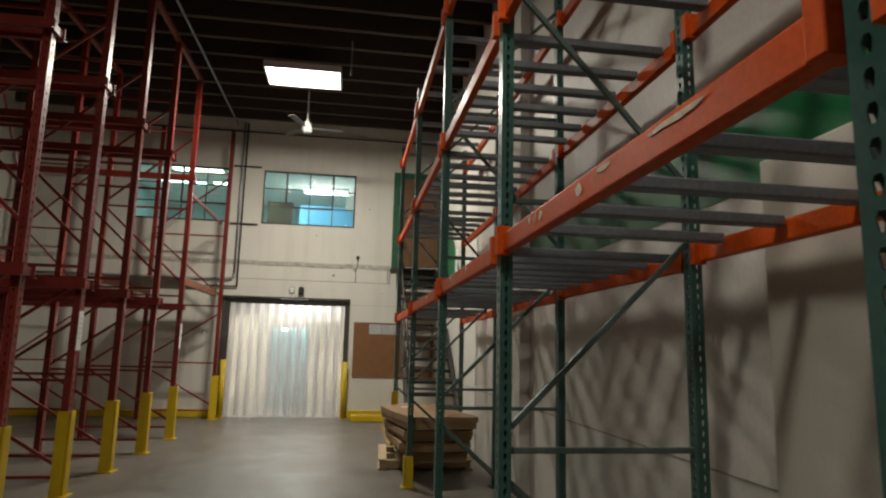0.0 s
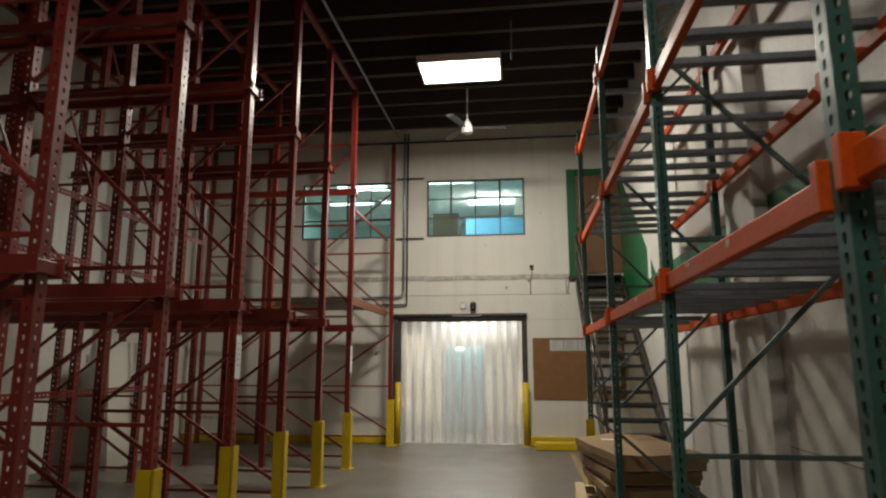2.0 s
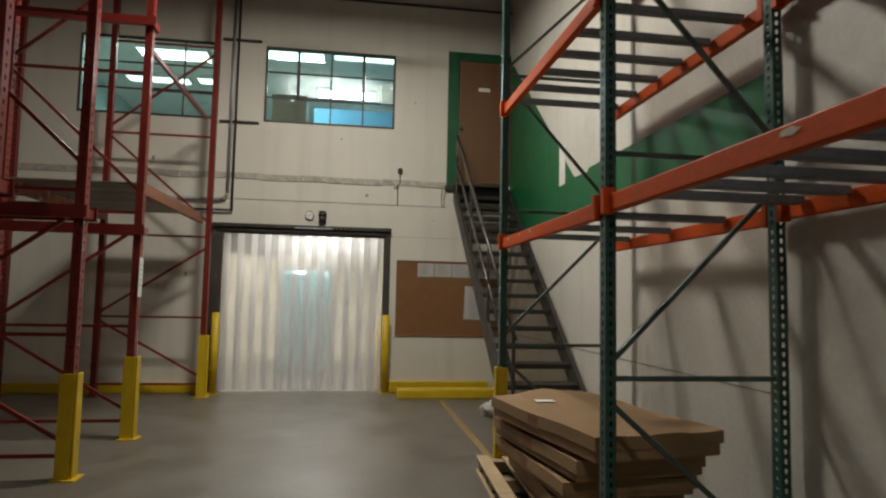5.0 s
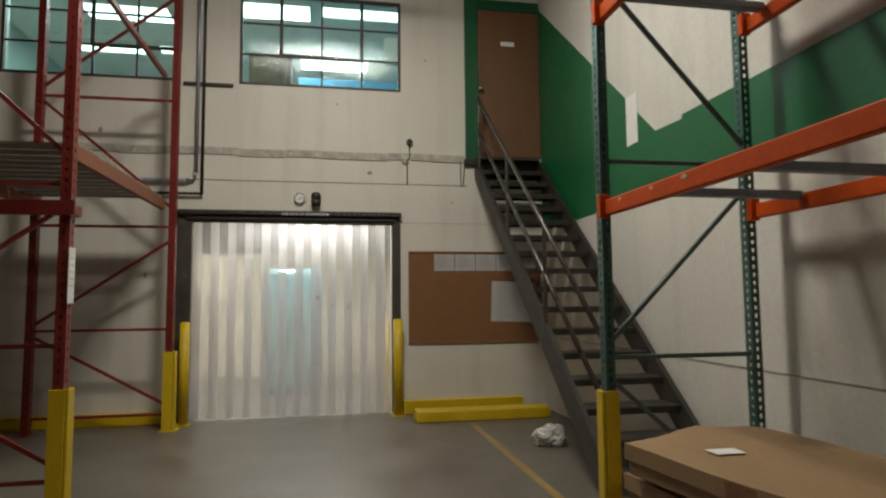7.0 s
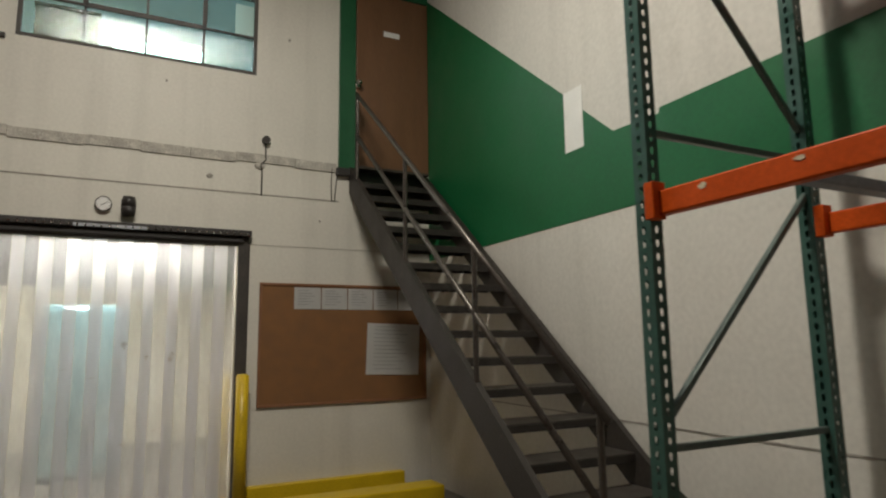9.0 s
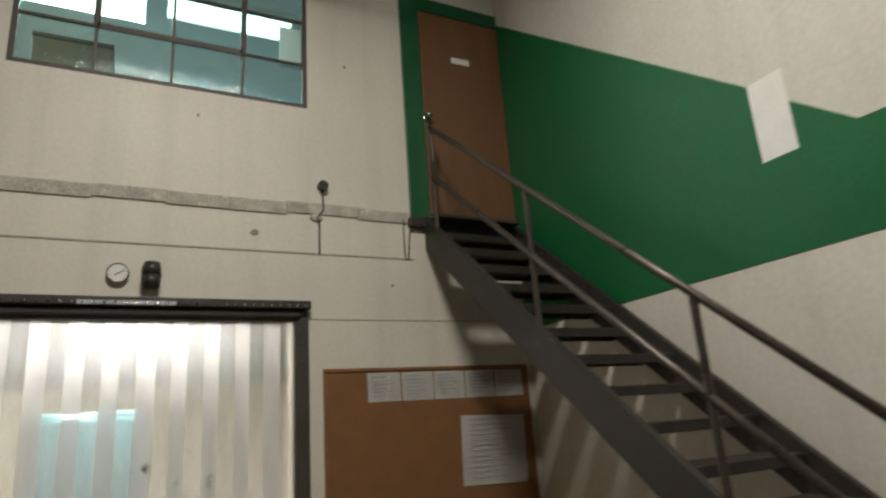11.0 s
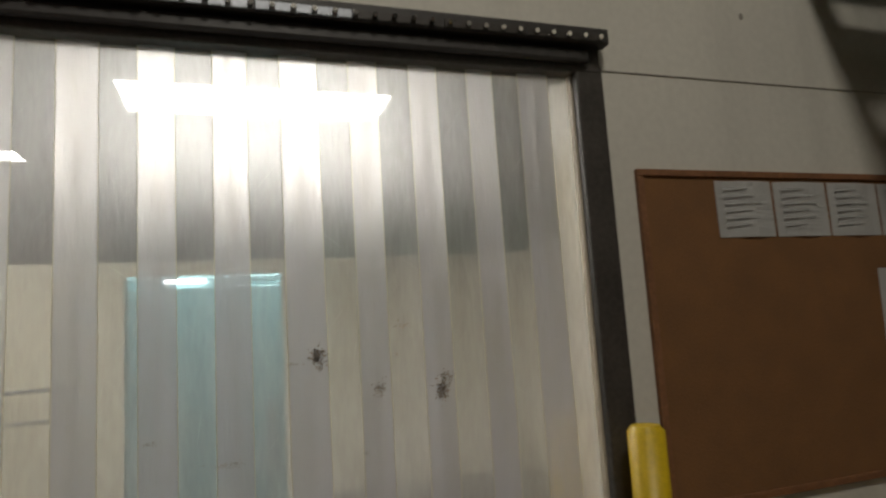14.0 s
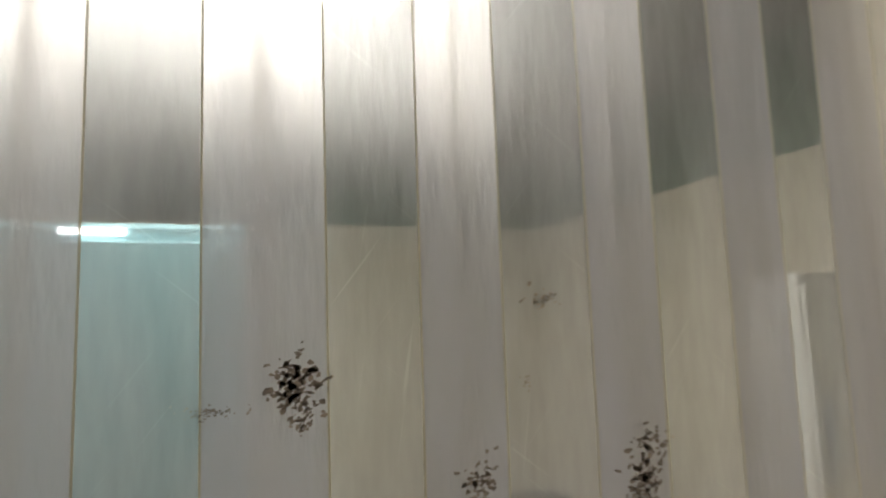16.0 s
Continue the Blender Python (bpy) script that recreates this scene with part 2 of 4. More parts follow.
M_COOLER = material("dull_blue_panel", (0.22, 0.42, 0.47), 0.5, vary=0.08, scale=2, bump=0.05)
M_BROWNBOX = material("brown_cabinet", (0.15, 0.105, 0.06), 0.6, vary=0.1, scale=3)
M_PLASTIC = material("clear_plastic_bag", (0.50, 0.49, 0.46), 0.15, vary=0.35, scale=14, grain=60, bump=0.9)
M_CHROME = material("chrome", (0.7, 0.68, 0.64), 0.18, 1.0, vary=0.05)
M_LIGHT = glow("lamp_diffuser", (1.0, 0.97, 0.93), 14.0)
M_ROOM_LIGHT = glow("room_lamp_diffuser", (1.0, 0.98, 0.93), 38.0)
M_OFFICE_LIGHT = glow("office_lamp_diffuser", (0.92, 1.0, 0.92), 5.0)
M_STRIP = sheet_glass("clear_vinyl_strip", (0.90, 0.89, 0.86), 0.13, 0.26, (0.64, 0.63, 0.62), 0.08, stained=0.20, scratched=0.16)
M_STRIP_MILK = sheet_glass("scuffed_milky_vinyl", (0.80, 0.79, 0.83), 0.20, 0.56, (0.56, 0.55, 0.61), 0.12, stained=0.12, scratched=0.16)
M_REVEAL = material("dirty_reveal", (0.52, 0.46, 0.36), 0.6, vary=0.14, scale=4, grain=40, bump=0.2, stain=(0.20, 0.16, 0.12), stain_amount=0.25, stain_scale=7)
M_STRIP_EDGE = material("yellowed_vinyl_edge", (0.62, 0.58, 0.42), 0.4, vary=0.1, scale=4, bump=0)
M_CHIP = material("bare_chipped_paint", (0.55, 0.47, 0.33), 0.6, vary=0.25, scale=20, grain=60, bump=0.2)
M_BLADE = material("dull_grey_blade", (0.16, 0.15, 0.14), 0.5, vary=0.1)
M_GLASS = sheet_glass("window_glass", (0.80, 0.93, 0.92), 0.02, 0.0, (0.7, 0.8, 0.8), 0.02)
M_SCUFF = material("black_scuff", (0.30, 0.25, 0.21), 0.7, vary=0.5, scale=30, grain=90)


# ---- builders ----
def box(bm, x0, x1, y0, y1, z0, z1, bevel=0.0, m=None):
    r = bmesh.ops.create_cube(bm, size=1.0)
    t = Matrix.Translation(((x0 + x1) / 2, (y0 + y1) / 2, (z0 + z1) / 2)) @ Matrix.Diagonal((x1 - x0, y1 - y0, z1 - z0, 1))
    bmesh.ops.transform(bm, matrix=(m @ t) if m else t, verts=r["verts"])
    if bevel:
        edges = list({e for v in r["verts"] for e in v.link_edges})
        bmesh.ops.bevel(bm, geom=edges, offset=bevel, segments=2, affect="EDGES", profile=0.5)
    return bm


def rod(bm, a, b, r, segs=10, r2=None):
    a, b = Vector(a), Vector(b)
    d = b - a
    m = Matrix.Translation((a + b) / 2) @ d.to_track_quat("Z", "Y").to_matrix().to_4x4()
    bmesh.ops.create_cone(bm, cap_ends=True, segments=segs, radius1=r, radius2=r if r2 is None else r2, depth=d.length, matrix=m)
    return bm


def bar(bm, a, b, w, h, bevel=0.0):
    """A flat bar from a to b, w wide across, h high."""
    a, b = Vector(a), Vector(b)
    d = b - a
    up = Vector((0, 0, 1)) if abs(d.normalized().z) < 0.95 else Vector((0, 1, 0))
    x = d.normalized()
    y = up.cross(x).normalized()
    z = x.cross(y)
    m = Matrix((x, y, z)).transposed().to_4x4()
    m.translation = (a + b) / 2
    return box(bm, -d.length / 2, d.length / 2, -w / 2, w / 2, -h / 2, h / 2, bevel, m)


def mesh_of(name, bm, mat):
    me = bpy.data.meshes.new(name)
    bmesh.ops.recalc_face_normals(bm, faces=bm.faces)
    bm.to_mesh(me)
    bm.free()
    me.materials.append(mat)
    return me


def smooth(ob):
    for p in ob.data.polygons:
        p.use_smooth = True
    return ob


def part(name, bm, mat, parent, label=""):
    ob = new(name, mesh_of(name, bm, mat))
    ob.parent = parent
    return tagged(ob, label) if label else ob


def shared(name, me, parent, m=None):
    ob = new(name, me)
    ob.parent = parent
    if m:
        ob.matrix_basis = m
    return ob


def thing(name, m, label, category, group=""):
    ob = new(name)
    ob.matrix_world = m
    return tagged(ob, label, category, group)


def single(name, bm, mat, label, category, group="", kind=""):
    return tagged(new(name, mesh_of(name, bm, mat)), label, category, group, kind)


def structure(name, bm, mat, label=""):
    return tagged(new(name, mesh_of(name, bm, mat)), label, "", "", "structure")


def B():
    return bmesh.new()


def B1(*a, **k):
    return box(bmesh.new(), *a, **k)


def holed_strip(bm, origin, across, along, normal, width, length, pitch, hole, depth=0.003):
    """A plate of cells, each with a drop-shaped hole through it."""
    o, u, v, w = Vector(origin), Vector(across), Vector(along), Vector(normal)
    n = int(length / pitch)
    p = length / n
    hx, hz = hole
    shape = ((-0.6 * hx, -hz), (0.6 * hx, -hz), (hx, 0.35 * hz), (0.5 * hx, hz), (-0.5 * hx, hz), (-hx, 0.35 * hz))
    for i in range(n):
        c = o + v * (p * (i + 0.5))
        outer = [bm.verts.new(c + u * a + v * b) for a, b in
                 ((-width / 2, -p / 2), (width / 2, -p / 2), (width / 2, 0.1 * p), (width / 2, p / 2), (-width / 2, p / 2), (-width / 2, 0.1 * p))]
        inner = [bm.verts.new(c + u * a + v * b) for a, b in shape]
        back = [bm.verts.new(c + u * a + v * b - w * depth) for a, b in shape]
        for k in range(6):
            j = (k + 1) % 6
            bm.faces.new((outer[k], outer[j], inner[j], inner[k]))
            bm.faces.new((inner[k], inner[j], back[j], back[k]))
    return bm


def post_mesh(name, height, w, d, mat, pitch=0.051):
    """Upright C post, w along y and d along x, front face at x=0 towards -x, holes in front and sides."""
    bm = B()
    holed_strip(bm, (0, 0, 0), (0, 1, 0), (0, 0, 1), (-1, 0, 0), w, height, pitch, (0.0105, 0.0155))
    holed_strip(bm, (d / 2, -w / 2, 0), (1, 0, 0), (0, 0, 1), (0, -1, 0), d, height, pitch, (0.009, 0.014))
    holed_strip(bm, (d / 2, w / 2, 0), (1, 0, 0), (0, 0, 1), (0, 1, 0), d, height, pitch, (0.009, 0.014))
    box(bm, d - 0.003, d, -w / 2, -w / 2 + 0.02, 0, height)
    box(bm, d - 0.003, d, w / 2 - 0.02, w / 2, 0, height)
    me = bpy.data.meshes.new(name)
    bm.to_mesh(me)
    bm.free()
    me.materials.append(mat)
    return me


# ---- the hall ----
RX = 4.64          # face of the wall beside the stairs
LX = -4.4          # face of the far side wall
ZC = 6.42          # underside of the joists
structure("floor", B1(LX - 0.3, RX + 0.3, -22, 6.6, -0.2, 0), M_FLOOR, "grey worn concrete warehouse floor")

WX = [(-2.03, -0.02), (0.685, 2.725)]    # windows in the end wall
WZ0, WZ1 = 4.15, 5.365
DX0, DX1, DZ = 0.17, 2.61, 2.43          # strip-curtain opening
T = 0.19
bm = B()
box(bm, LX, DX0, 0, T, 0, DZ)
box(bm, DX1, RX, 0, T, 0, DZ)
box(bm, LX, RX, 0, T, DZ, WZ0)
box(bm, LX, WX[0][0], 0, T, WZ0, WZ1)
box(bm, WX[0][1], WX[1][0], 0, T, WZ0, WZ1)
box(bm, WX[1][1], RX, 0, T, WZ0, WZ1)
box(bm, LX, RX, 0, T, WZ1, 7.0)
structure("wall_north", bm, M_WALL, "cream painted masonry end wall")
structure("wall_east", B1(RX, RX + 0.25, -22, T, 0, 7.0), M_WALL_SIDE, "white painted side wall with scuffs")
structure("wall_west", B1(LX - 0.25, LX, -22, T, 0, 7.0), M_WALL_SIDE, "white painted side wall")
# Unseen end of the hall: this wall is added to enclose the light
structure("wall_south", B1(LX, RX, -22.25, -22, 0, 7.0), M_WALL_SIDE, "white wall added to close the unseen end of the hall")
bm = B1(LX, RX, -22, 0, 6.85, 7.0)
y = -0.35
while y > -22:
    box(bm, LX, RX, y - 0.045, y + 0.045, ZC, 6.85)
    y -= 0.62
structure("ceiling", bm, M_CEIL, "dark ceiling with exposed joists")

# bare concrete ledge strip, joints and the painted green band
bm = B()
random.seed(4)
x = LX
while x < 3.57:
    w = random.uniform(0.25, 0.6)
    x1 = min(x + w, 3.57)
    d = random.uniform(-0.012, 0.012)
    box(bm, x, x1 - 0.002, -0.014, 0.002, 3.235 + d, 3.33 + d * 0.6, 0.004)
    x = x1
structure("trim", bm, M_CONCRETE_RAW, "rough bare concrete ledge strip along the wall")
for z, a, b, hz in ((2.925, LX, 3.6, 0.006), (2.42, 2.72, RX, 0.002)):
    structure("trim", B1(a, b, -0.004, 0.001, z - hz, z + hz), M_GROOVE, "dark joint line in the wall")
structure("trim", B1(RX - 0.004, RX + 0.001, -22, -0.6, 0.93, 0.94), M_GROOVE, "joint line low on the side wall")
bm = B()
outline = ((-0.005, 5.42), (-2.47, 3.36), (-2.47, 2.88), (-2.69, 2.88), (-2.69, 3.16), (-3.0, 2.90), (-3.42, 2.885), (-3.43, 2.92), (-21.9, 2.92), (-21.9, 2.34), (-0.005, 2.34))
front = [bm.verts.new((RX - 0.004, y, z)) for y, z in outline]
bm.faces.new(front)
r = bmesh.ops.extrude_face_region(bm, geom=bm.faces[:])
bmesh.ops.translate(bm, verts=[v for v in r["geom"] if isinstance(v, bmesh.types.BMVert)], vec=(0.0035, 0, 0))
bmesh.ops.triangulate(bm, faces=bm.faces[:])
structure("trim", bm, M_GREEN, "green stripe painted on the side wall")
structure("trim", B1(RX - 0.006, RX - 0.001, -2.688, -2.472, 2.882, 3.36), M_WHITE, "fresh white paint patch on the side wall")
structure("wall_column", B1(RX - 0.12, RX, -7.42, -6.7, 0, 6.85, bevel=0.01), M_WALL_SIDE, "painted wall pilaster")

structure("wall_panel", B1(RX - 0.07, RX - 0.002, -17, -11.42, 0, 2.43, bevel=0.01), M_PANEL, "white sheet panel fixed to the side wall")

# yellow kerb rail at the foot of the end wall
structure("baseboard", B1(2.74, 4.3, -0.10, -0.002, 0, 0.17, bevel=0.012), M_YELLOW, "yellow painted kerb along the wall")
structure("baseboard", B1(LX, -0.02, -0.10, -0.002, 0, 0.14, bevel=0.012), M_YELLOW, "yellow painted kerb along the wall")
single("timber_block", B1(2.82, 4.45, -0.70, -0.42, 0, 0.13, bevel=0.015), M_YELLOW, "yellow painted scuffed timber block on the floor by the wall", "timber")
structure("road_marking", B1(3.40, 3.47, -4.2, -0.86, 0, 0.004), M_FLOOR_LINE, "worn yellow floor line")


# ---- strip curtain doorway ----
frame_door = tagged(new("door_1"), "dark steel doorway with clear hanging vinyl strips", "", "", "structure")
part("frame_side", B1(0.0, DX0, -0.02, 0.06, 0, 2.43, bevel=0.006), M_FRAME, frame_door)
part("frame_side", B1(DX1 - 0.003, 2.714, -0.02, 0.018, 0, 2.43, bevel=0.006), M_FRAME, frame_door)
part("frame_head", B1(0.0, 2.706, -0.022, 0.06, 2.40, 2.55, bevel=0.006), M_FRAME, frame_door)
part("hanger_rail", B1(-0.03, 2.72, -0.075, -0.022, 2.485, 2.545, bevel=0.008), M_BLACK, frame_door)
for i in range(9):
    xa = 0.06 + i * 0.292
    # Plates 4 and 5 take pale steel to imitate a highlight on the head
    part("hanger_plate", B1(xa, xa + 0.284, -0.082 - 0.002 * (i % 2), -0.0755, 2.488, 2.516, bevel=0.002), M_STEEL if i in (4, 5) else M_DARK, frame_door)
part("strip_clamp", B1(0.1, 2.65, -0.05, -0.022, 2.425, 2.475, bevel=0.012), M_BLACK, frame_door)
bolt = mesh_of("bolt", rod(B(), (0, 0, 0), (0, -0.012, 0), 0.009, 8), M_CHROME)
for i in range(44):
    shared("bolt", bolt, frame_door, pose(0.03 + i * 0.0615, -0.084, 2.502))
part("reveal_lining", B1(2.600, 2.612, 0.0185, T, 0, 2.40), M_REVEAL, frame_door)
part("reveal_lining", B1(0.168, 0.178, 0.062, T, 0, 2.40), M_REVEAL, frame_door)
random.seed(9)
PITCH = 0.2025
for i in range(26):
    milky = i % 2 == 0
    SW = 0.106 + random.uniform(-0.012, 0.014) if milky else 0.216
    x0 = 0.229 + (i // 2 - (0 if milky else 1)) * PITCH - SW / 2 + (0 if milky else PITCH / 2)
    if x0 > 2.55:
        continue
    bm = B()
    base = 0.024 if milky else 0.040
    rows, cols = 14, 5
    lean, phase = random.uniform(-0.008, 0.008), random.uniform(0, 6)
    grid = []
    for j in range(rows + 1):
        z = 0.015 + (2.42 - 0.015) * j / rows
        k = 1 - j / rows
        line = []
        for c in range(cols + 1):
            u = c / cols
            xx = min(max(x0 + SW * u + lean * k, 0.172), 2.606)
            yy = base + 0.006 * (2 * u - 1) ** 2 + 0.007 * k * math.sin(phase + 3 * z)
            line.append(bm.verts.new((xx, yy, z)))
        grid.append(line)
    for j in range(rows):
        for c in range(cols):
            bm.faces.new((grid[j][c], grid[j][c + 1], grid[j + 1][c + 1], grid[j + 1][c]))
    s = part("vinyl_strip", bm, M_STRIP_MILK if milky else M_STRIP, frame_door, "clear milky vinyl strip with scuffs")
    smooth(s)
    for c in (0, cols) if milky else ():
        bm = B()
        d = 0.0035 if c == 0 else -0.0035
        e0, e1 = [], []
        for j in range(rows + 1):
            z = 0.015 + (2.42 - 0.015) * j / rows
            k = 1 - j / rows
            xx = min(max(x0 + SW * (c / cols) + lean * k, 0.172), 2.606)
            yy = base + 0.006 + 0.007 * k * math.sin(phase + 3 * z) - 0.0015
            e0.append(bm.verts.new((xx, yy, z)))
            e1.append(bm.verts.new((xx + d * 0.6, yy, z)))
        for j in range(rows):
            bm.faces.new((e0[j], e1[j], e1[j + 1], e0[j + 1]))
        part("strip_edge", bm, M_STRIP_EDGE, s)


def scuff(x, z, w, h, n, seed):
    random.seed(seed)
    bm = B()
    for _ in range(n * 5):
        cx, cz = x + random.gauss(0, w / 2.6), z + random.gauss(0, h / 2.6)
        r, tilt = random.uniform(0.03, 0.10) * min(w, h) + 0.0005, random.uniform(-0.4, 1.2)
        long, thin = r * random.uniform(0.8, 1.9), r * random.uniform(0.5, 1.0)
        pts = []
        for a in (0, 0.9, 1.9, 2.8, 3.7, 4.6, 5.5):
            u, v = long * random.uniform(0.6, 1.3) * math.cos(a), thin * random.uniform(0.5, 1.4) * math.sin(a)
            pts.append(bm.verts.new((cx + u * math.cos(tilt) - v * math.sin(tilt), 0.016, cz + u * math.sin(tilt) + v * math.cos(tilt))))
        bm.faces.new(pts)
    part("scuff_mark", bm, M_SCUFF, frame_door, "black scuff on the vinyl")


for i, (x, z, w, h, n) in enumerate(((1.674, 1.475, 0.05, 0.05, 24), (1.682, 1.445, 0.03, 0.04, 12), (1.60, 1.453, 0.06, 0.014, 12), (2.053, 1.345, 0.05, 0.07, 26), (2.065, 1.385, 0.05, 0.04, 10), (1.857, 1.362, 0.04, 0.05, 14), (1.938, 1.547, 0.05, 0.03, 5), (1.913, 1.461, 0.015, 0.02, 3), (1.42, 1.193, 0.09, 0.02, 14), (1.35, 1.20, 0.07, 0.008, 6), (1.227, 1.272, 0.04, 0.025, 6), (0.669, 1.621, 0.04, 0.012, 5), (0.682, 1.555, 0.022, 0.04, 6), (1.808, 1.183, 0.015, 0.03, 4), (0.55, 0.3, 0.05, 0.05, 10), (0.62, 0.06, 0.06, 0.05, 9), (1.7, 0.62, 0.05, 0.06, 8), (1.95, 0.72, 0.03, 0.03, 6))):
    scuff(x, z, w * 0.6, h * 0.6, n, 30 + i)


def bollard(x, y, h, r, label):
    b = thing("bollard", pose(x, y, 0), label, "bollard", "bollards by the doorway")
    bm = rod(B(), (0, 0, 0.01), (0, 0, h - r * 0.3), r, 20)
    smooth(part("post", bm, M_YELLOW, b))
    bm = B()
    rod(bm, (0, 0, h - r * 0.3), (0, 0, h), r, 20, r * 0.75)
    part("cap", bm, M_YELLOW, b)
    part("base_plate", B1(-r * 1.3, r * 1.3, -r * 1.3, r * 1.3, 0, 0.012), M_YELLOW, b)
    return b


bollard(2.665, -0.135, 1.19, 0.058, "yellow steel bollard guarding the strip curtain doorway")
bollard(2.605, 0.285, 1.17, 0.055, "yellow steel bollard behind the strip curtain")
bollard(0.155, -0.20, 1.19, 0.055, "yellow steel bollard guarding the strip curtain doorway")


# ---- windows of the upper office ----
def steel_window(n, x0, x1, cols, vent):
    w = tagged(new("window_%d" % n), "dark steel-framed factory window with clear panes", "", "", "structure")
    f = 0.035
    part("window_frame", B1(x0, x1, 0.0, 0.05, WZ1 - f, WZ1, bevel=0.004), M_FRAME, w)
    part("window_frame", B1(x0, x1, 0.0, 0.05, WZ0, WZ0 + f, bevel=0.004), M_FRAME, w)
    part("window_frame", B1(x0, x0 + f, 0.0, 0.05, WZ0 + f, WZ1 - f), M_FRAME, w)
    part("window_frame", B1(x1 - f, x1, 0.0, 0.05, WZ0 + f, WZ1 - f), M_FRAME, w)
    cw, rh = (x1 - x0) / cols, (WZ1 - WZ0) / 3
    for i in range(1, cols):
        part("mullion", B1(x0 + i * cw - 0.011, x0 + i * cw + 0.011, 0.008, 0.04, WZ0 + f, WZ1 - f), M_FRAME, w)
    for j in (1, 2):
        part("glazing_bar", B1(x0 + f, x1 - f, 0.012, 0.036, WZ0 + j * rh - 0.010, WZ0 + j * rh + 0.010), M_FRAME, w)
    vx0, vx1 = x0 + vent * cw, x0 + (vent + 2) * cw
    bm = B()
    for a in (vx0, vx1):
        box(bm, a - 0.022, a + 0.022, -0.012, 0.007, WZ0 + rh - 0.02, WZ1 - f)
    box(bm, vx0, vx1, -0.012, 0.007, WZ0 + rh - 0.03, WZ0 + rh + 0.015)
    part("vent_sash", bm, M_FRAME, w)
    for i in range(cols):
        for j in range(3):
            p = part("pane", B1(x0 + i * cw + 0.01, x0 + (i + 1) * cw - 0.01, 0.022, 0.026, WZ0 + j * rh + 0.008, WZ0 + (j + 1) * rh - 0.008), M_GLASS, w)
            p.visible_shadow = False


steel_window(1, WX[0][0], WX[0][1], 4, 2)
steel_window(2, WX[1][0], WX[1][1], 4, 1)

# the office behind the windows
structure("floor_office", B1(-3.2, 4.5, T, 6.5, 3.1, 3.3), M_DECK)
structure("ceiling_office", B1(-3.2, 4.5, T, 6.5, 5.9, 6.0), M_WHITE)
structure("wall_office_back", B1(-3.2, 4.5, 6.5, 6.6, 3.3, 6.0), M_OFFICE)
structure("wall_office_side", B1(-3.3, -3.2, T, 6.6, 3.3, 6.0), M_OFFICE)
structure("wall_office_side", B1(4.5, 4.6, T, 6.6, 3.3, 6.0), M_OFFICE)

structure("wall_office_partition", B1(1.3, 4.5, 2.45, 2.5, 3.3, 5.15), M_BLUE, "low pale blue office partition")


def panel_light(name, x, y, z, sx, sy, mat, label, parts_mat=None):
    l = thing(name, pose(x, y, z), label, "ceiling light", "ceiling lights of the " + name.split("_")[0])
    f = 0.03
    bm = B()
    box(bm, -sx / 2 - f, sx / 2 + f, -sy / 2 - f, -sy / 2, -0.05, 0.06)
    box(bm, -sx / 2 - f, sx / 2 + f, sy / 2, sy / 2 + f, -0.05, 0.06)
    box(bm, -sx / 2 - f, -sx / 2, -sy / 2, sy / 2, -0.05, 0.06)
    box(bm, sx / 2, sx / 2 + f, -sy / 2, sy / 2, -0.05, 0.06)
    box(bm, -sx / 2, sx / 2, -sy / 2, sy / 2, 0.03, 0.06)
    part("frame", bm, parts_mat or M_WHITE, l)
    part("diffuser", B1(-sx / 2, sx / 2, -sy / 2, sy / 2, -0.03, -0.015), mat, l, "glowing white diffuser")
    return l


for x, y in ((0.9, 1.5), (-1.2, 1.9), (1.9, 3.6)):
    panel_light("office_ceiling_light", x, y, 5.86, 1.2, 0.5, M_OFFICE_LIGHT, "lit fluorescent panel on the office ceiling")
for x, y in ((1.76, -3.68), (1.76, -13.2)):
    l = panel_light("hall_ceiling_light", x, y, 6.05, 1.2, 0.7, M_LIGHT, "lit fluorescent high-bay light hanging under the joists")
    for sx in (-0.5, 0.5):
        part("hanger_wire", rod(B(), (sx, 0, 0.06), (sx, 0, 0.80), 0.006, 6), M_DARK, l)

for x, y in ((2.3, 1.4), (-0.5, 3.3), (-1.9, 3.4)):
    panel_light("office_ceiling_light", x, y, 5.86, 1.2, 0.35, M_OFFICE_LIGHT, "lit fluorescent panel on the office ceiling")
sg = thing("paper_sign", pose(2.60, 0.06, 4.72), "white paper taped inside the office window", "paper")
part("sheet", B1(-0.09, 0.09, -0.002, 0.002, -0.19, 0.19), M_PAPER, sg)

cab = thing("cabinet", pose(1.0, 0.95, 3.3), "brown wooden cabinet behind the office window", "cabinet")
part("body", B1(-0.28, 0.28, -0.3, 0.3, 0, 1.48, bevel=0.02), M_BROWNBOX, cab)
part("top", B1(-0.29, 0.29, -0.31, 0.31, 1.48, 1.51, bevel=0.008), M_BROWNBOX, cab)


# ---- room behind the strip curtain ----
structure("wall_room_back", B1(-1.6, 4.45, 4.6, 4.75, 0, 2.34), M_ROOM, "cream panelled wall")
structure("wall_room_upper", B1(-1.6, 2.3, 4.6, 4.75, 2.34, 3.0), M_CEIL)
structure("wall_room_upper", B1(2.3, 4.45, 4.6, 4.75, 2.34, 3.0), M_GREEN_TRIM)
structure("wall_room_side", B1(-1.75, -1.6, T, 4.75, 0, 3.0), M_ROOM, "cream panelled wall")
structure("wall_room_side", B1(4.45, 4.6, T, 4.75, 0, 2.34), M_ROOM, "cream panelled wall")
structure("wall_room_side", B1(4.45, 4.6, T, 4.75, 2.34, 3.0), M_GREEN_TRIM, "dark green upper wall")
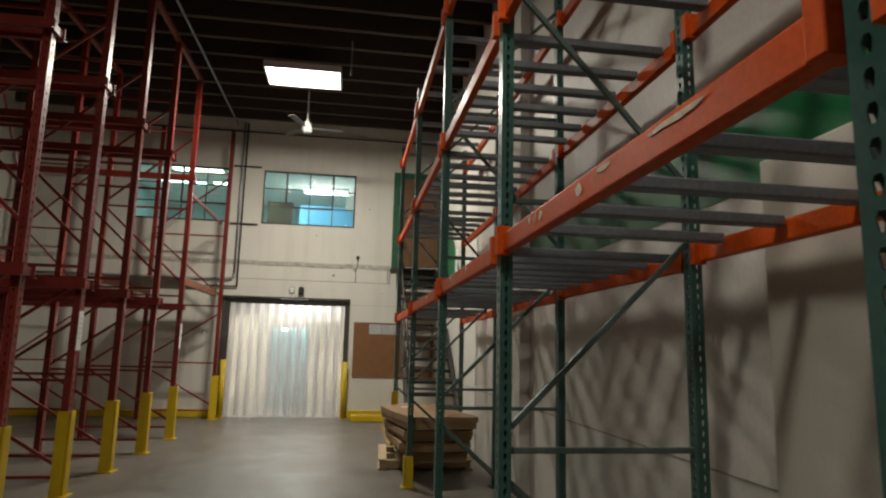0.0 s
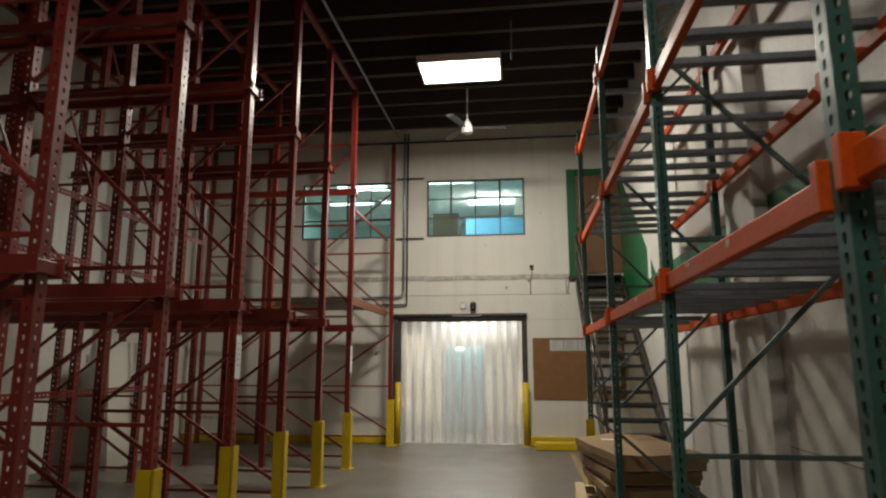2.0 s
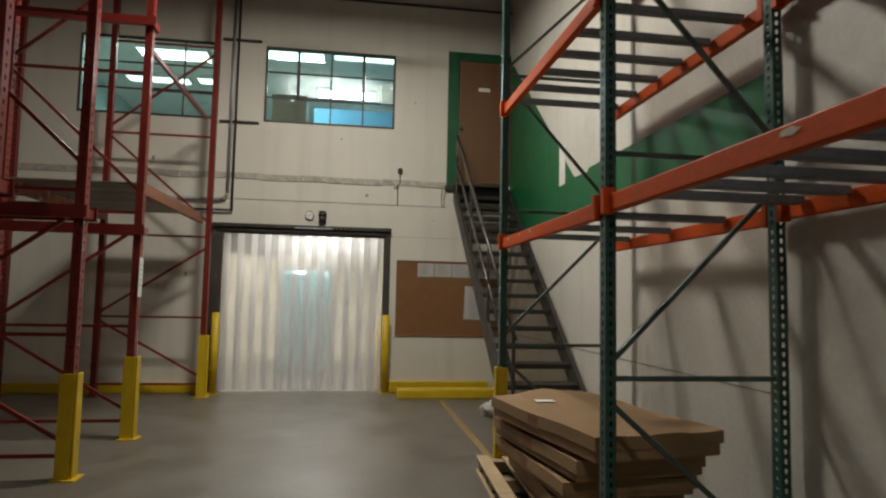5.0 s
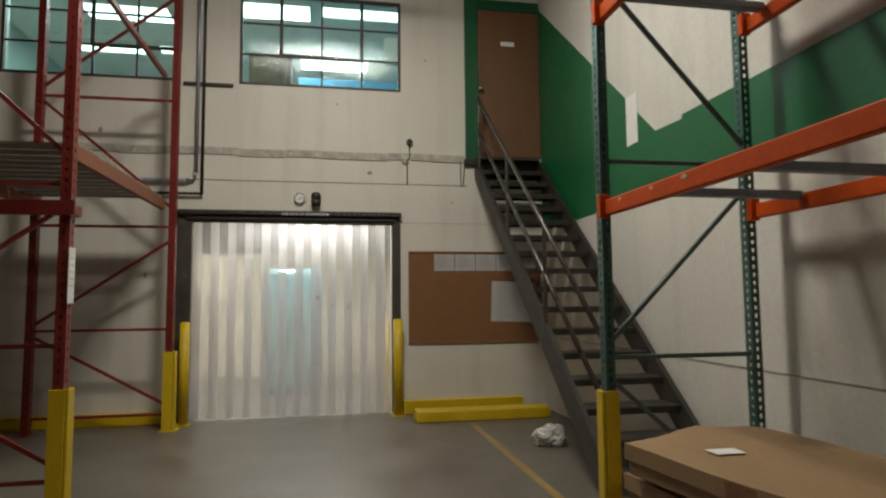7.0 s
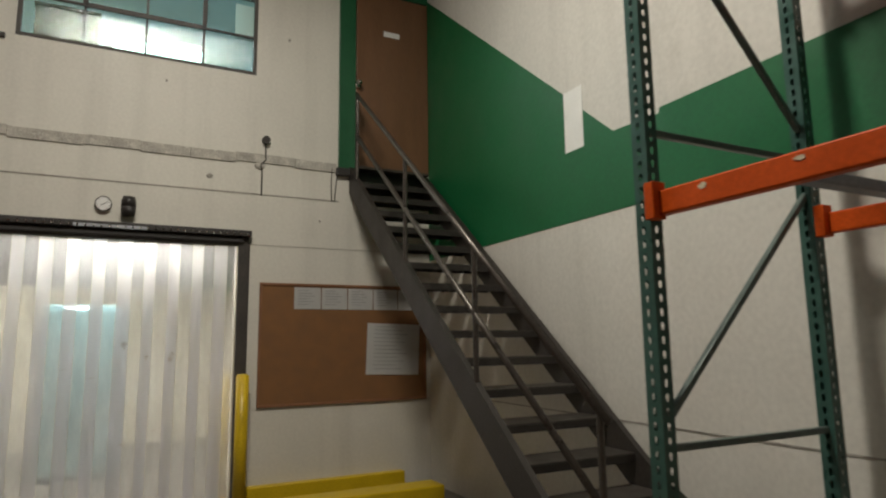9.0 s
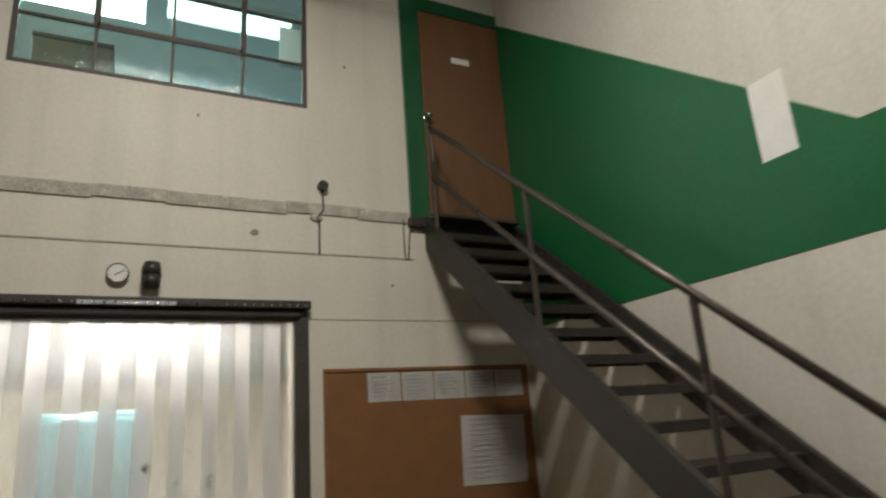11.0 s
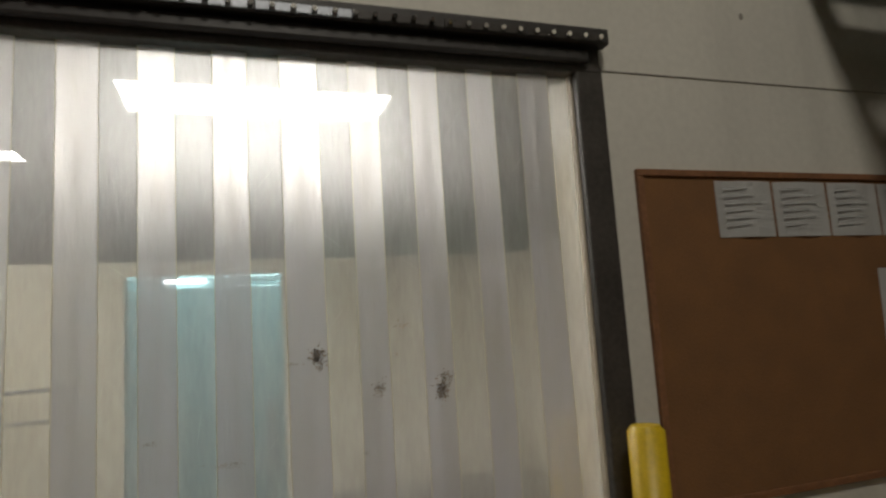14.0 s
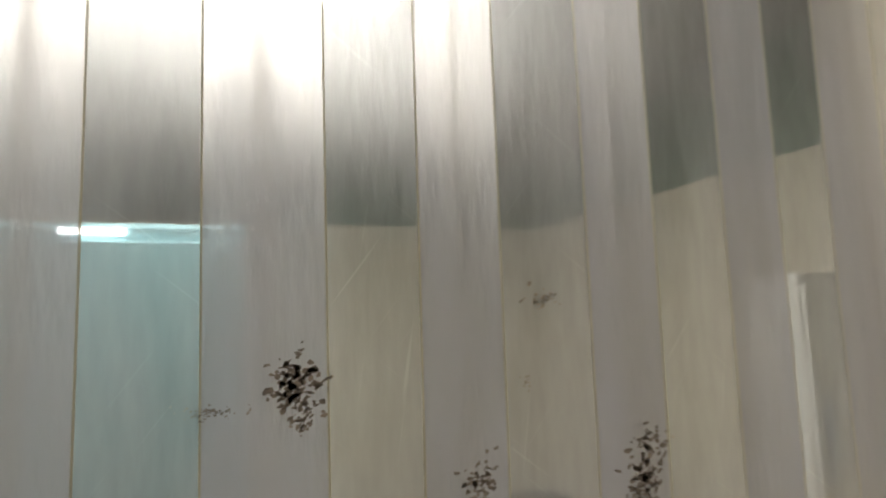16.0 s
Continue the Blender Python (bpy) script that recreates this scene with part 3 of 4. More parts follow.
for z in (0.95, 1.22):
    structure("trim", B1(-1.58, -0.1, 4.585, 4.598, z - 0.012, z + 0.012), M_STEEL, "thin pipe line along the room wall")
bm = B1(-1.75, 4.6, T, 4.75, 3.0, 3.08)
for y in (0.7, 1.25, 2.35, 3.5, 4.1):
    box(bm, -1.6, 4.45, y - 0.04, y + 0.04, 2.85, 2.95)
structure("ceiling_room", bm, M_DECK)
rl = panel_light("room_ceiling_light", 1.60, 1.75, 2.94, 1.45, 0.45, M_ROOM_LIGHT, "bright fluorescent light in the cold room")
panel_light("room_ceiling_light", -0.55, 3.0, 2.94, 1.2, 0.25, M_ROOM_LIGHT, "bright fluorescent light in the cold room")
cool = thing("display_cooler", pose(1.28, 2.3, 0), "tall pale blue cooler cabinet behind the strip curtain", "cooler")
part("body", B1(-0.43, 0.43, -0.28, 0.32, 0.05, 1.93, bevel=0.02), M_COOLER, cool)
part("plinth", B1(-0.40, 0.40, -0.25, 0.30, 0, 0.05), M_DARK, cool)
part("door_panel", B1(-0.41, 0.41, -0.305, -0.281, 0.1, 1.86, bevel=0.008), M_COOLER, cool)
part("handle", B1(0.34, 0.365, -0.335, -0.306, 0.8, 1.2, bevel=0.006), M_STEEL, cool)
# Bright line of light by the cooler top, put in as a glowing bar
part("glow_bar", B1(-0.22, 0.0, -0.30, -0.281, 1.885, 1.905), M_ROOM_LIGHT, cool, "narrow glowing bar put in for a bright line of light")
# Unclear pale patch behind the strips, filled in with an added cabinet
wc = thing("added_white_cabinet", pose(3.95, 1.45, 0), "white cabinet shape added for an unclear pale patch behind the strips", "cabinet")
part("body", B1(-0.3, 0.3, -0.28, -0.02, 0.04, 1.66, bevel=0.015), M_WHITE, wc)
part("door", B1(-0.29, 0.29, -0.30, -0.281, 0.08, 1.62, bevel=0.008), M_WHITE, wc)
part("handle", B1(-0.25, -0.225, -0.33, -0.301, 0.9, 1.2, bevel=0.006), M_STEEL, wc)
part("plinth", B1(-0.28, 0.28, -0.25, -0.04, 0, 0.04), M_DARK, wc)

# ---- door at the head of the stairs ----
dr = tagged(new("door_3"), "closed brown wooden door with green painted frame", "", "", "structure")
part("frame_side", B1(3.585, 3.765, -0.03, 0.0, 3.28, 5.5, bevel=0.004), M_GREEN_TRIM, dr)
part("frame_head", B1(3.765, RX - 0.006, -0.03, 0.0, 5.36, 5.5, bevel=0.004), M_GREEN_TRIM, dr)
part("door_leaf", B1(3.775, RX - 0.008, -0.022, -0.001, 3.33, 5.35, bevel=0.003), M_DOOR, dr)
bm = B()
rod(bm, (3.79, -0.02, 4.24), (3.79, -0.07, 4.24), 0.014)
bmesh.ops.create_uvsphere(bm, u_segments=16, v_segments=10, radius=0.032, matrix=Matrix.Translation((3.79, -0.085, 4.24)))
rod(bm, (3.79, -0.02, 4.24), (3.79, -0.028, 4.24), 0.038, 16)
smooth(part("door_handle", bm, M_CHROME, dr, "round chrome door knob"))
part("door_sign", B1(4.09, 4.28, -0.026, -0.0225, 4.86, 4.92), M_PAPER, dr, "small white label")
part("threshold", B1(3.56, 3.72, -0.06, -0.001, 3.2, 3.28, bevel=0.006), M_BLACK, dr)

# ---- stairs ----
st = thing("staircase", pose(0, 0, 0), "dark brown steel open-riser stairs with pipe handrail against the wall", "stairs")
SX0, SX1 = 3.70, 4.60
N, TOPZ, RUN = 17, 3.30, 4.07
rise, going = TOPZ / N, RUN / N
for xa, xb in ((SX0, SX0 + 0.045), (SX1 - 0.045, SX1)):
    bm = B()
    prof = [(-0.03, TOPZ), (-0.03, TOPZ - 0.28), (-RUN + 0.30, 0.0), (-RUN - 0.02, 0.0), (-RUN - 0.02, 0.03)]
    va = [bm.verts.new((xa, y, z)) for y, z in prof]
    vb = [bm.verts.new((xb, y, z)) for y, z in prof]
    bm.faces.new(va)
    bm.faces.new(vb)
    for i in range(5):
        j = (i + 1) % 5
        bm.faces.new((va[i], va[j], vb[j], vb[i]))
    part("stringer", bm, M_DARK, st)
for i in range(N):
    z = TOPZ - rise * (i + 1) - 0.02
    y0 = -going * i
    if z < 0.1:
        continue
    ya, yb = y0 - going - 0.02, min(y0 + 0.03, -0.04)
    tr = part("tread", B1(SX0 + 0.045, SX1 - 0.045, ya, yb, z + 0.002, z + 0.010, bevel=0.002), M_TREAD, st)
    part("nosing", B1(SX0 + 0.046, SX1 - 0.046, ya, ya + 0.006, z - 0.045, z + 0.001), M_DARK, tr)
    part("back_lip", B1(SX0 + 0.046, SX1 - 0.046, yb - 0.006, yb, z - 0.035, z + 0.001), M_DARK, tr)

part("landing_plate", B1(SX0 + 0.045, SX1 - 0.045, -0.2, -0.035, TOPZ - 0.05, TOPZ - 0.02, bevel=0.004), M_TREAD, st)
part("kick_plate", B1(SX0 + 0.045, SX1 - 0.045, -0.034, -0.003, TOPZ - 0.28, TOPZ - 0.002), M_DARK, st)


def rail_z(y, off):
    return TOPZ + y * (TOPZ / RUN) + off


for y in (-0.22, -1.47, -2.62, -3.8):
    part("baluster", rod(B(), (SX0 + 0.022, y, rail_z(y, -0.05)), (SX0 + 0.022, y, rail_z(y, 0.91)), 0.019), M_RAIL, st)
for off in (0.91, 0.46):
    smooth(part("handrail", rod(B(), (SX0 + 0.022, -0.2, rail_z(-0.2, off)), (SX0 + 0.022, -3.86, rail_z(-3.86, off)), 0.021, 14), M_RAIL, st, "worn steel pipe rail"))

# ---- notice board ----
nb = thing("notice_board", pose(0, 0, 0), "brown cork notice board in a wooden frame on the wall", "notice board")
bx0, bx1, bz0, bz1 = 2.817, 4.585, 0.865, 2.053
part("cork_panel", B1(bx0 + 0.02, bx1 - 0.02, -0.012, -0.001, bz0 + 0.02, bz1 - 0.02), M_CORK, nb)
for a in ((bx0, bx1, bz0, bz0 + 0.025), (bx0, bx1, bz1 - 0.025, bz1), (bx0, bx0 + 0.025, bz0 + 0.025, bz1 - 0.025), (bx1 - 0.025, bx1, bz0 + 0.025, bz1 - 0.025)):
    part("frame", B1(a[0], a[1], -0.022, -0.001, a[2], a[3], bevel=0.003), M_OAK, nb)
def sheet_of_paper(x0, x1, z0, z1, lines, tilt):
    p = thing("notice", pose((x0 + x1) / 2, -0.015, (z0 + z1) / 2, 0, tilt, 0), "white paper notice pinned to the cork board", "paper", "notices on the board")
    w, h = (x1 - x0) / 2, (z1 - z0) / 2
    bm = B()
    vs = [[bm.verts.new((-w + 2 * w * i / 6, -0.004 * math.sin(i * 1.3 + x0) - 0.002, -h + 2 * h * j / 3)) for i in range(7)] for j in range(4)]
    for j in range(3):
        for i in range(6):
            bm.faces.new((vs[j][i], vs[j][i + 1], vs[j + 1][i + 1], vs[j + 1][i]))
    r = bmesh.ops.solidify(bm, geom=bm.faces[:], thickness=0.0008)
    part("sheet", bm, M_PAPER, p)
    for k in range(lines):
        zz = h - 0.03 - k * (2 * h - 0.05) / lines
        part("text_bar", B1(-w * 0.75, w * (0.1 + 0.55 * ((k * 7) % 5) / 5), -0.0085, -0.0075, zz - 0.003, zz + 0.003), M_INK, p)


for k in range(5):
    x0 = 3.152 + k * 0.277
    sheet_of_paper(x0, x0 + 0.268, 1.80, 2.015, 6, random.uniform(-1, 1))
sheet_of_paper(3.91, 4.50, 1.13, 1.655, 12, 2.0)

# ---- small fixtures on the end wall ----
g = thing("wall_thermometer", pose(1.444, 0, 2.708), "round white dial thermometer on the wall", "thermometer")
smooth(part("case", rod(B(), (0, 0, 0), (0, -0.035, 0), 0.068, 28), M_CHROME, g))
part("dial", rod(B(), (0, -0.035, 0), (0, -0.037, 0), 0.060, 28), M_PAPER, g)
part("needle", bar(B(), (-0.02, -0.039, -0.015), (0.04, -0.039, 0.02), 0.002, 0.006), M_BLACK, g)
for k in range(10):
    a = radians(-50 + k * 31)
    part("scale_mark", bar(B(), (0.045 * math.cos(a), -0.038, 0.045 * math.sin(a)), (0.056 * math.cos(a), -0.038, 0.056 * math.sin(a)), 0.001, 0.004), M_BLACK, g)
w = thing("wall_lamp", pose(1.645, 0, 2.705), "small dark domed wall lamp above the doorway", "wall lamp")
part("back_box", B1(-0.06, 0.06, -0.04, 0, -0.06, 0.06, bevel=0.01), M_DARK, w)
bm = B()
rod(bm, (0, -0.08, -0.02), (0, -0.08, 0.07), 0.062, 20, 0.05)
rod(bm, (0, -0.08, -0.10), (0, -0.08, -0.02), 0.05, 20, 0.062)
smooth(part("globe", bm, M_BLACK, w))
k = thing("junction_box", pose(2.835, 0, 3.48), "old round junction box with a loose cable on the wall", "junction box")
part("box", rod(B(), (0, 0, 0), (0, -0.05, 0), 0.04, 14), M_DARK, k)
bm = B()
pts = [(0, -0.012, -0.03), (0.006, -0.012, -0.2), (-0.045, -0.02, -0.26), (-0.03, -0.02, -0.32), (-0.03, -0.012, -0.56)]
for a, b in zip(pts, pts[1:]):
    rod(bm, a, b, 0.007, 8)
part("cable", bm, M_DARK, k)
bm = B()
bmesh.ops.create_icosphere(bm, subdivisions=2, radius=0.045, matrix=Matrix.Translation((-0.05, -0.005, -0.265)) @ Matrix.Diagonal((1.2, 0.4, 0.8, 1)))
part("mortar_patch", bm, M_CONCRETE_RAW, k)
c = thing("wall_cable", pose(3.52, 0, 3.2), "thin loose cable hanging from the ledge", "cable")
bm = B()
for s in (0, 0.07):
    pts = [(s, -0.01, 0.08), (s * 0.7 - 0.01, -0.02, -0.1), (s * 0.4, -0.012, -0.28)]
    for a, b in zip(pts, pts[1:]):
        rod(bm, a, b, 0.005, 6)
part("wire", bm, M_DARK, c)
pk = thing("wall_anchor", pose(2.32, 0, 3.065), "small rusty anchor in a chipped patch of wall", "anchor")
bm = B()
bmesh.ops.create_icosphere(bm, subdivisions=1, radius=0.028, matrix=Matrix.Diagonal((1.3, 0.4, 1, 1)))
part("patch", bm, M_GROOVE, pk)

for x, z, r in ((-0.9, 3.5, 0.03), (-0.35, 1.75, 0.025), (3.4, 2.7, 0.012), (1.9, 3.95, 0.012), (3.05, 4.6, 0.014)):
    pk = thing("wall_anchor", pose(x, 0, z), "small rusty anchor in a chipped patch of wall", "anchor", "old wall anchors")
    bm = B()
    bmesh.ops.create_icosphere(bm, subdivisions=1, radius=r, matrix=Matrix.Diagonal((1, 0.4, 1.4, 1)))
    part("patch", bm, M_GROOVE, pk)


def pipe(bm, pts, r):
    for a, b in zip(pts, pts[1:]):
        rod(bm, a, b, r, 12)
        bmesh.ops.create_uvsphere(bm, u_segments=10, v_segments=6, radius=r, matrix=Matrix.Translation(b))
    return bm


cd = thing("conduit", pose(0, 0, 0), "pair of grey steel conduits running up the wall", "conduit")
smooth(part("pipe", pipe(B(), [(LX, -0.05, 2.90), (0.10, -0.05, 2.90), (0.18, -0.05, 2.93), (0.21, -0.05, 3.0), (0.21, -0.05, 6.4)], 0.021), M_STEEL, cd))
smooth(part("pipe", pipe(B(), [(LX, -0.05, 2.74), (0.28, -0.05, 2.74), (0.28, -0.05, 6.4)], 0.017), M_DARK, cd))
for z in (4.12, 5.42):
    part("strut", B1(0.03, 0.62, -0.03, -0.001, z - 0.02, z + 0.02, bevel=0.004), M_DARK, cd)
cd = thing("ceiling_conduit", pose(0, 0, 0), "long thin conduit along the ceiling", "conduit")
part("pipe", rod(B(), (0.05, -21.5, 6.38), (0.05, -0.02, 6.38), 0.02, 8), M_STEEL, cd)
cd = thing("ceiling_conduit", pose(0, 0, 0), "long thin conduit along the top of the wall", "conduit")
part("pipe", rod(B(), (LX, -0.04, 6.22), (RX, -0.04, 6.22), 0.02, 8), M_DARK, cd)
part("pipe", rod(B(), (2.55, -4.2, 5.9), (2.55, -4.2, 6.5), 0.012, 8), M_STEEL, cd)

# ---- ceiling fan ----
fan = thing("ceiling_fan", pose(1.73, -2.14, 5.66), "white three-bladed ceiling fan on a down rod", "ceiling fan")
part("down_rod", rod(B(), (0, 0, 0.1), (0, 0, 0.76), 0.014, 10), M_WHITE, fan)
bm = B()
rod(bm, (0, 0, -0.05), (0, 0, 0.05), 0.10, 24, 0.085)
rod(bm, (0, 0, 0.05), (0, 0, 0.16), 0.085, 24, 0.03)
rod(bm, (0, 0, -0.08), (0, 0, -0.05), 0.07, 24, 0.10)
smooth(part("motor", bm, M_WHITE, fan))
blade = box(B(), 0.16, 0.68, -0.055, 0.055, -0.004, 0.004, 0.003)
box(blade, 0.06, 0.2, -0.018, 0.018, -0.01, 0.0)
blade = mesh_of("blade", blade, M_BLADE)
for a in (8, 128, 248):
    shared("blade", blade, fan, pose(0, 0, 0.02, 0, 0, a) @ pose(0, 0, 0, 10, 0, 0))

# ---- teal and orange pallet rack ----
RXF, RXB = 3.41, 4.39
RY = [-4.47, -6.76, -9.03, -11.07, -13.28, -15.4]
RH = 4.66
LEVELS = (2.0, 3.20, 4.40)
rack = thing("pallet_rack", pose(0, 0, 0), "tall pallet rack with teal posts and worn orange beams", "pallet rack")
teal_post = post_mesh("post", RH, 0.072, 0.06, M_TEAL)
for y in RY:
    shared("post", teal_post, rack, pose(RXF, y, 0))
    shared("post", teal_post, rack, pose(RXB, y, 0))
    for x in (RXF, RXB):
        part("foot_plate", B1(x - 0.03, x + 0.1, y - 0.07, y + 0.07, 0, 0.01), M_TEAL, rack)
    xa, xb = RXF + 0.06, RXB + 0.01
    for z in (1.07, 2.26, 3.5):
        part("brace", bar(B(), (xa, y, z), (xb, y, z), 0.026, 0.028, 0.004), M_BRACE, rack)
    for (xs, zs), (xe, ze) in (((xa, 0.93), (xb, 0.12)), ((xa, 1.17), (xb, 2.1)), ((xb, 2.4), (xa, 3.42)), ((xa, 3.58), (xb, 4.5))):
        part("brace", bar(B(), (xs, y, zs), (xe, y, ze), 0.026, 0.028, 0.004), M_BRACE, rack)


def connector(parent, x, y, z, mat, d):
    bm = B1(x - 0.014, x + 0.05, y + (0 if d > 0 else -0.045), y + (0.045 if d > 0 else 0), z - 0.08, z + 0.060, bevel=0.004)
    return part("beam_connector", bm, mat, parent)


for b, (ya, yb) in enumerate(zip(RY, RY[1:])):
    for lv, zl in enumerate(LEVELS):
        z = zl + (0.0, 0.02, 0.045, 0.075, 0.075)[b]
        for x in (RXF - 0.012, RXB + 0.012):
            be = part("beam", B1(x + 0.012, x + 0.06, yb + 0.042, ya - 0.042, z - 0.086, z + 0.006, bevel=0.007), M_ORANGE, rack)
            for yy, d in ((ya - 0.085, 1), (yb + 0.085, -1)):
                connector(be, x - 0.004, yy, z - 0.02, M_ORANGE, d)
        n = (5 if b > 2 else 7, 6, 3)[lv]
        if lv == 0 and b == 0:
            n = 3
        for i in range(n):
            yy = ya + (yb - ya) * (i + 0.7) / (n + 0.4)
            bm = B1(RXF + 0.04, RXB + 0.012, yy - 0.033, yy + 0.033, z - 0.030, z + 0.014, bevel=0.006)
            part("crossbar", bm, M_CROSSBAR, rack)


def paint_chip(x, y, z, w, h, seed):
    random.seed(seed)
    bm = B()
    n = 11
    ring = [(random.uniform(0.55, 1.1), 2 * math.pi * k / n) for k in range(n)]
    va = [bm.verts.new((x, y + w * r * math.cos(a), z + max(-0.05, min(0.05, h * r * math.sin(a))))) for r, a in ring]
    bm.faces.new(va)
    r = bmesh.ops.extrude_face_region(bm, geom=bm.faces[:])
    bmesh.ops.translate(bm, verts=[v for v in r["geom"] if isinstance(v, bmesh.types.BMVert)], vec=(0.0015, 0, 0))
    part("paint_chip", bm, M_CHIP, rack, "bare chipped patch on the beam")


for i, (y, dz, w, h) in enumerate(((-12.15, 0.02, 0.035, 0.022), (-12.35, 0.045, 0.06, 0.012), (-11.75, 0.02, 0.02, 0.02), (-11.68, 0.025, 0.014, 0.025), (-11.60, 0.03, 0.016, 0.018),
                                   (-12.75, 0.05, 0.16, 0.01), (-10.2, 0.03, 0.03, 0.02), (-9.6, 0.04, 0.04, 0.012), (-8.2, 0.03, 0.05, 0.016), (-5.4, 0.035, 0.025, 0.014), (-5.1, 0.04, 0.02, 0.01), (-4.75, 0.03, 0.02, 0.015))):
    paint_chip(RXF - 0.0025, y, LEVELS[0] + min(dz, 0.035) - 0.053 + (0.0 if y > RY[1] else 0.02 if y > RY[2] else 0.045 if y > RY[3] else 0.075), w, h, 60 + i)


def post_guard(x, y, h, w, label):
    p = thing("post_guard", pose(x, y, 0), label, "post guard", "yellow guards on the rack posts")
    bm = B()
    box(bm, -w / 2 - 0.02, -w / 2, -w / 2, w / 2, 0.01, h, 0.006)
    box(bm, -w / 2, w / 2, -w / 2 - 0.012, -w / 2, 0.01, h, 0.004)
    box(bm, -w / 2, w / 2, w / 2, w / 2 + 0.012, 0.01, h, 0.004)
    part("shield", bm, M_YELLOW, p)
    part("base_plate", B1(-w, w * 0.7, -w * 0.9, w * 0.9, 0, 0.011), M_YELLOW, p)
    return p


post_guard(RXF + 0.03, RY[0], 0.88, 0.085, "yellow steel guard round a teal rack post")
post_guard(RXF + 0.03, RY[1], 0.34, 0.085, "short yellow guard round a teal rack post")

# ---- red drive-in rack ----
LYS = [-0.45, -3.1, -4.5, -5.8, -7.05, -8.3, -9.55, -10.8, -12.05]
COLS = [-0.10, -1.42, -2.65, -3.9]
LH = 6.05
lrack = thing("drive_in_rack", pose(0, 0, 0), "tall red painted steel drive-in pallet rack", "pallet rack")
red_post = post_mesh("post", LH, 0.085, 0.075, M_RED, 0.075)
for r, y in enumerate(LYS):
    for c, x in enumerate(COLS):
        x += 0.11 if r == 0 and c == 0 else 0
        shared("post", red_post, lrack, pose(x + 0.075, y, 0, 0, 0, 180))
        part("foot_plate", B1(x - 0.03, x + 0.105, y - 0.07, y + 0.07, 0, 0.01), M_RED, lrack)
    for x0, x1 in ((COLS[1], COLS[0]), (COLS[3], COLS[2])):
        xa, xb = x0 + 0.06, x1 + 0.02 + (0.11 if r == 0 and x1 == COLS[0] else 0)
        for z in (0.18, 1.12, 2.28, 3.75, 5.1):
            part("brace", bar(B(), (xa, y, z), (xb, y, z), 0.025, 0.03), M_RED, lrack)
        for (fa, za), (fb, zb) in (((xb, 0.28), (xa, 1.06)), ((xa, 1.18), (xb, 2.12)), ((xb, 2.5), (xa, 3.7)), ((xa, 3.85), (xb, 5.0))):
            part("brace", bar(B(), (fa, y, za), (fb, y, zb), 0.025, 0.032), M_RED, lrack)
    if r == 0:
        continue
    for z in (2.1, 4.28):
        for s in (-1, 1):
            if r == 1 and s == 1:
                continue
            yy = y + s * 0.1
            bm = B()
            box(bm, COLS[3], COLS[0] + 0.12, yy - 0.004, yy + 0.004, z - 0.06, z + 0.05)
            box(bm, COLS[3], COLS[0] + 0.12, min(yy, yy + s * 0.05), max(yy, yy + s * 0.05), z - 0.06, z - 0.052)
            part("pallet_rail", bm, M_RED, lrack)
        part("rail_bracket", B1(COLS[0] + 0.06, COLS[0] + 0.1, y - 0.1, y + 0.1, z - 0.05, z + 0.03, bevel=0.006), M_RED, lrack)
for c in (0, 1, 2, 3):
    part("top_tie", B1(COLS[c], COLS[c] + 0.07, LYS[-1] - 0.05, LYS[1] + 0.05, LH, LH + 0.07, bevel=0.006), M_RED, lrack)
for (ya, yb) in zip(LYS[1:], LYS[2:]):
    L = ya - yb - 0.085
    for z in (1.22, 2.75, 3.5):
        bm = B()
        holed_strip(bm, (COLS[2] + 0.085, yb + 0.043, z), (0, 0, 1), (0, 1, 0), (1, 0, 0), 0.075, L, 0.06, (0.014, 0.012))
        me = bpy.data.meshes.new("back_tie")
        bm.to_mesh(me)
        bm.free()
        me.materials.append(M_RED)
        shared("back_tie", me, lrack)
    # sway braces on the far row
    part("brace", bar(B(), (COLS[2] + 0.05, ya, 3.6), (COLS[2] + 0.05, yb, 5.7), 0.02, 0.03), M_RED, lrack)
# beam bay nearest the end wall, with boarded deck
for x in (COLS[0], COLS[1]):
    be = part("beam", B1(x + 0.02, x + 0.07, LYS[1] + 0.045, LYS[0] - 0.045, 2.47, 2.59, bevel=0.006), M_FADED, lrack, "faded orange rack beam")
for i in range(12):
    yy = LYS[1] + 0.1 + i * 0.205
    part("deck_board", B1(COLS[1] + 0.03, COLS[0] + 0.06, yy, yy + 0.17, 2.592, 2.612, bevel=0.003), M_DECK, lrack)
part("beam", B1(COLS[0] + 0.02, COLS[0] + 0.06, LYS[1] + 0.045, LYS[0] - 0.045, 4.0, 4.05), M_RED, lrack)
for y, h in ((LYS[0], 0.87),) + tuple((yy, 0.82) for yy in LYS[1:]):
    gd = post_guard(COLS[0] + 0.04, y, h, 0.11, "yellow steel guard round a red rack post")
    gd.matrix_world = pose(COLS[0] + 0.04 + (0.11 if y == LYS[0] else 0), y, 0, 0, 0, 180)
for y in (LYS[1], LYS[4]):
    s = thing("rack_tag", pose(COLS[0] + 0.078, y, 1.62), "white printed paper tag on a red rack post", "tag", "tags on the rack")
    part("card", B1(0, 0.004, -0.055, 0.055, -0.2, 0.2), M_PAPER, s)
    for k in range(5):
        part("text_bar", B1(0.004, 0.005, -0.035, 0.03, 0.12 - k * 0.05, 0.13 - k * 0.05), M_INK, s)

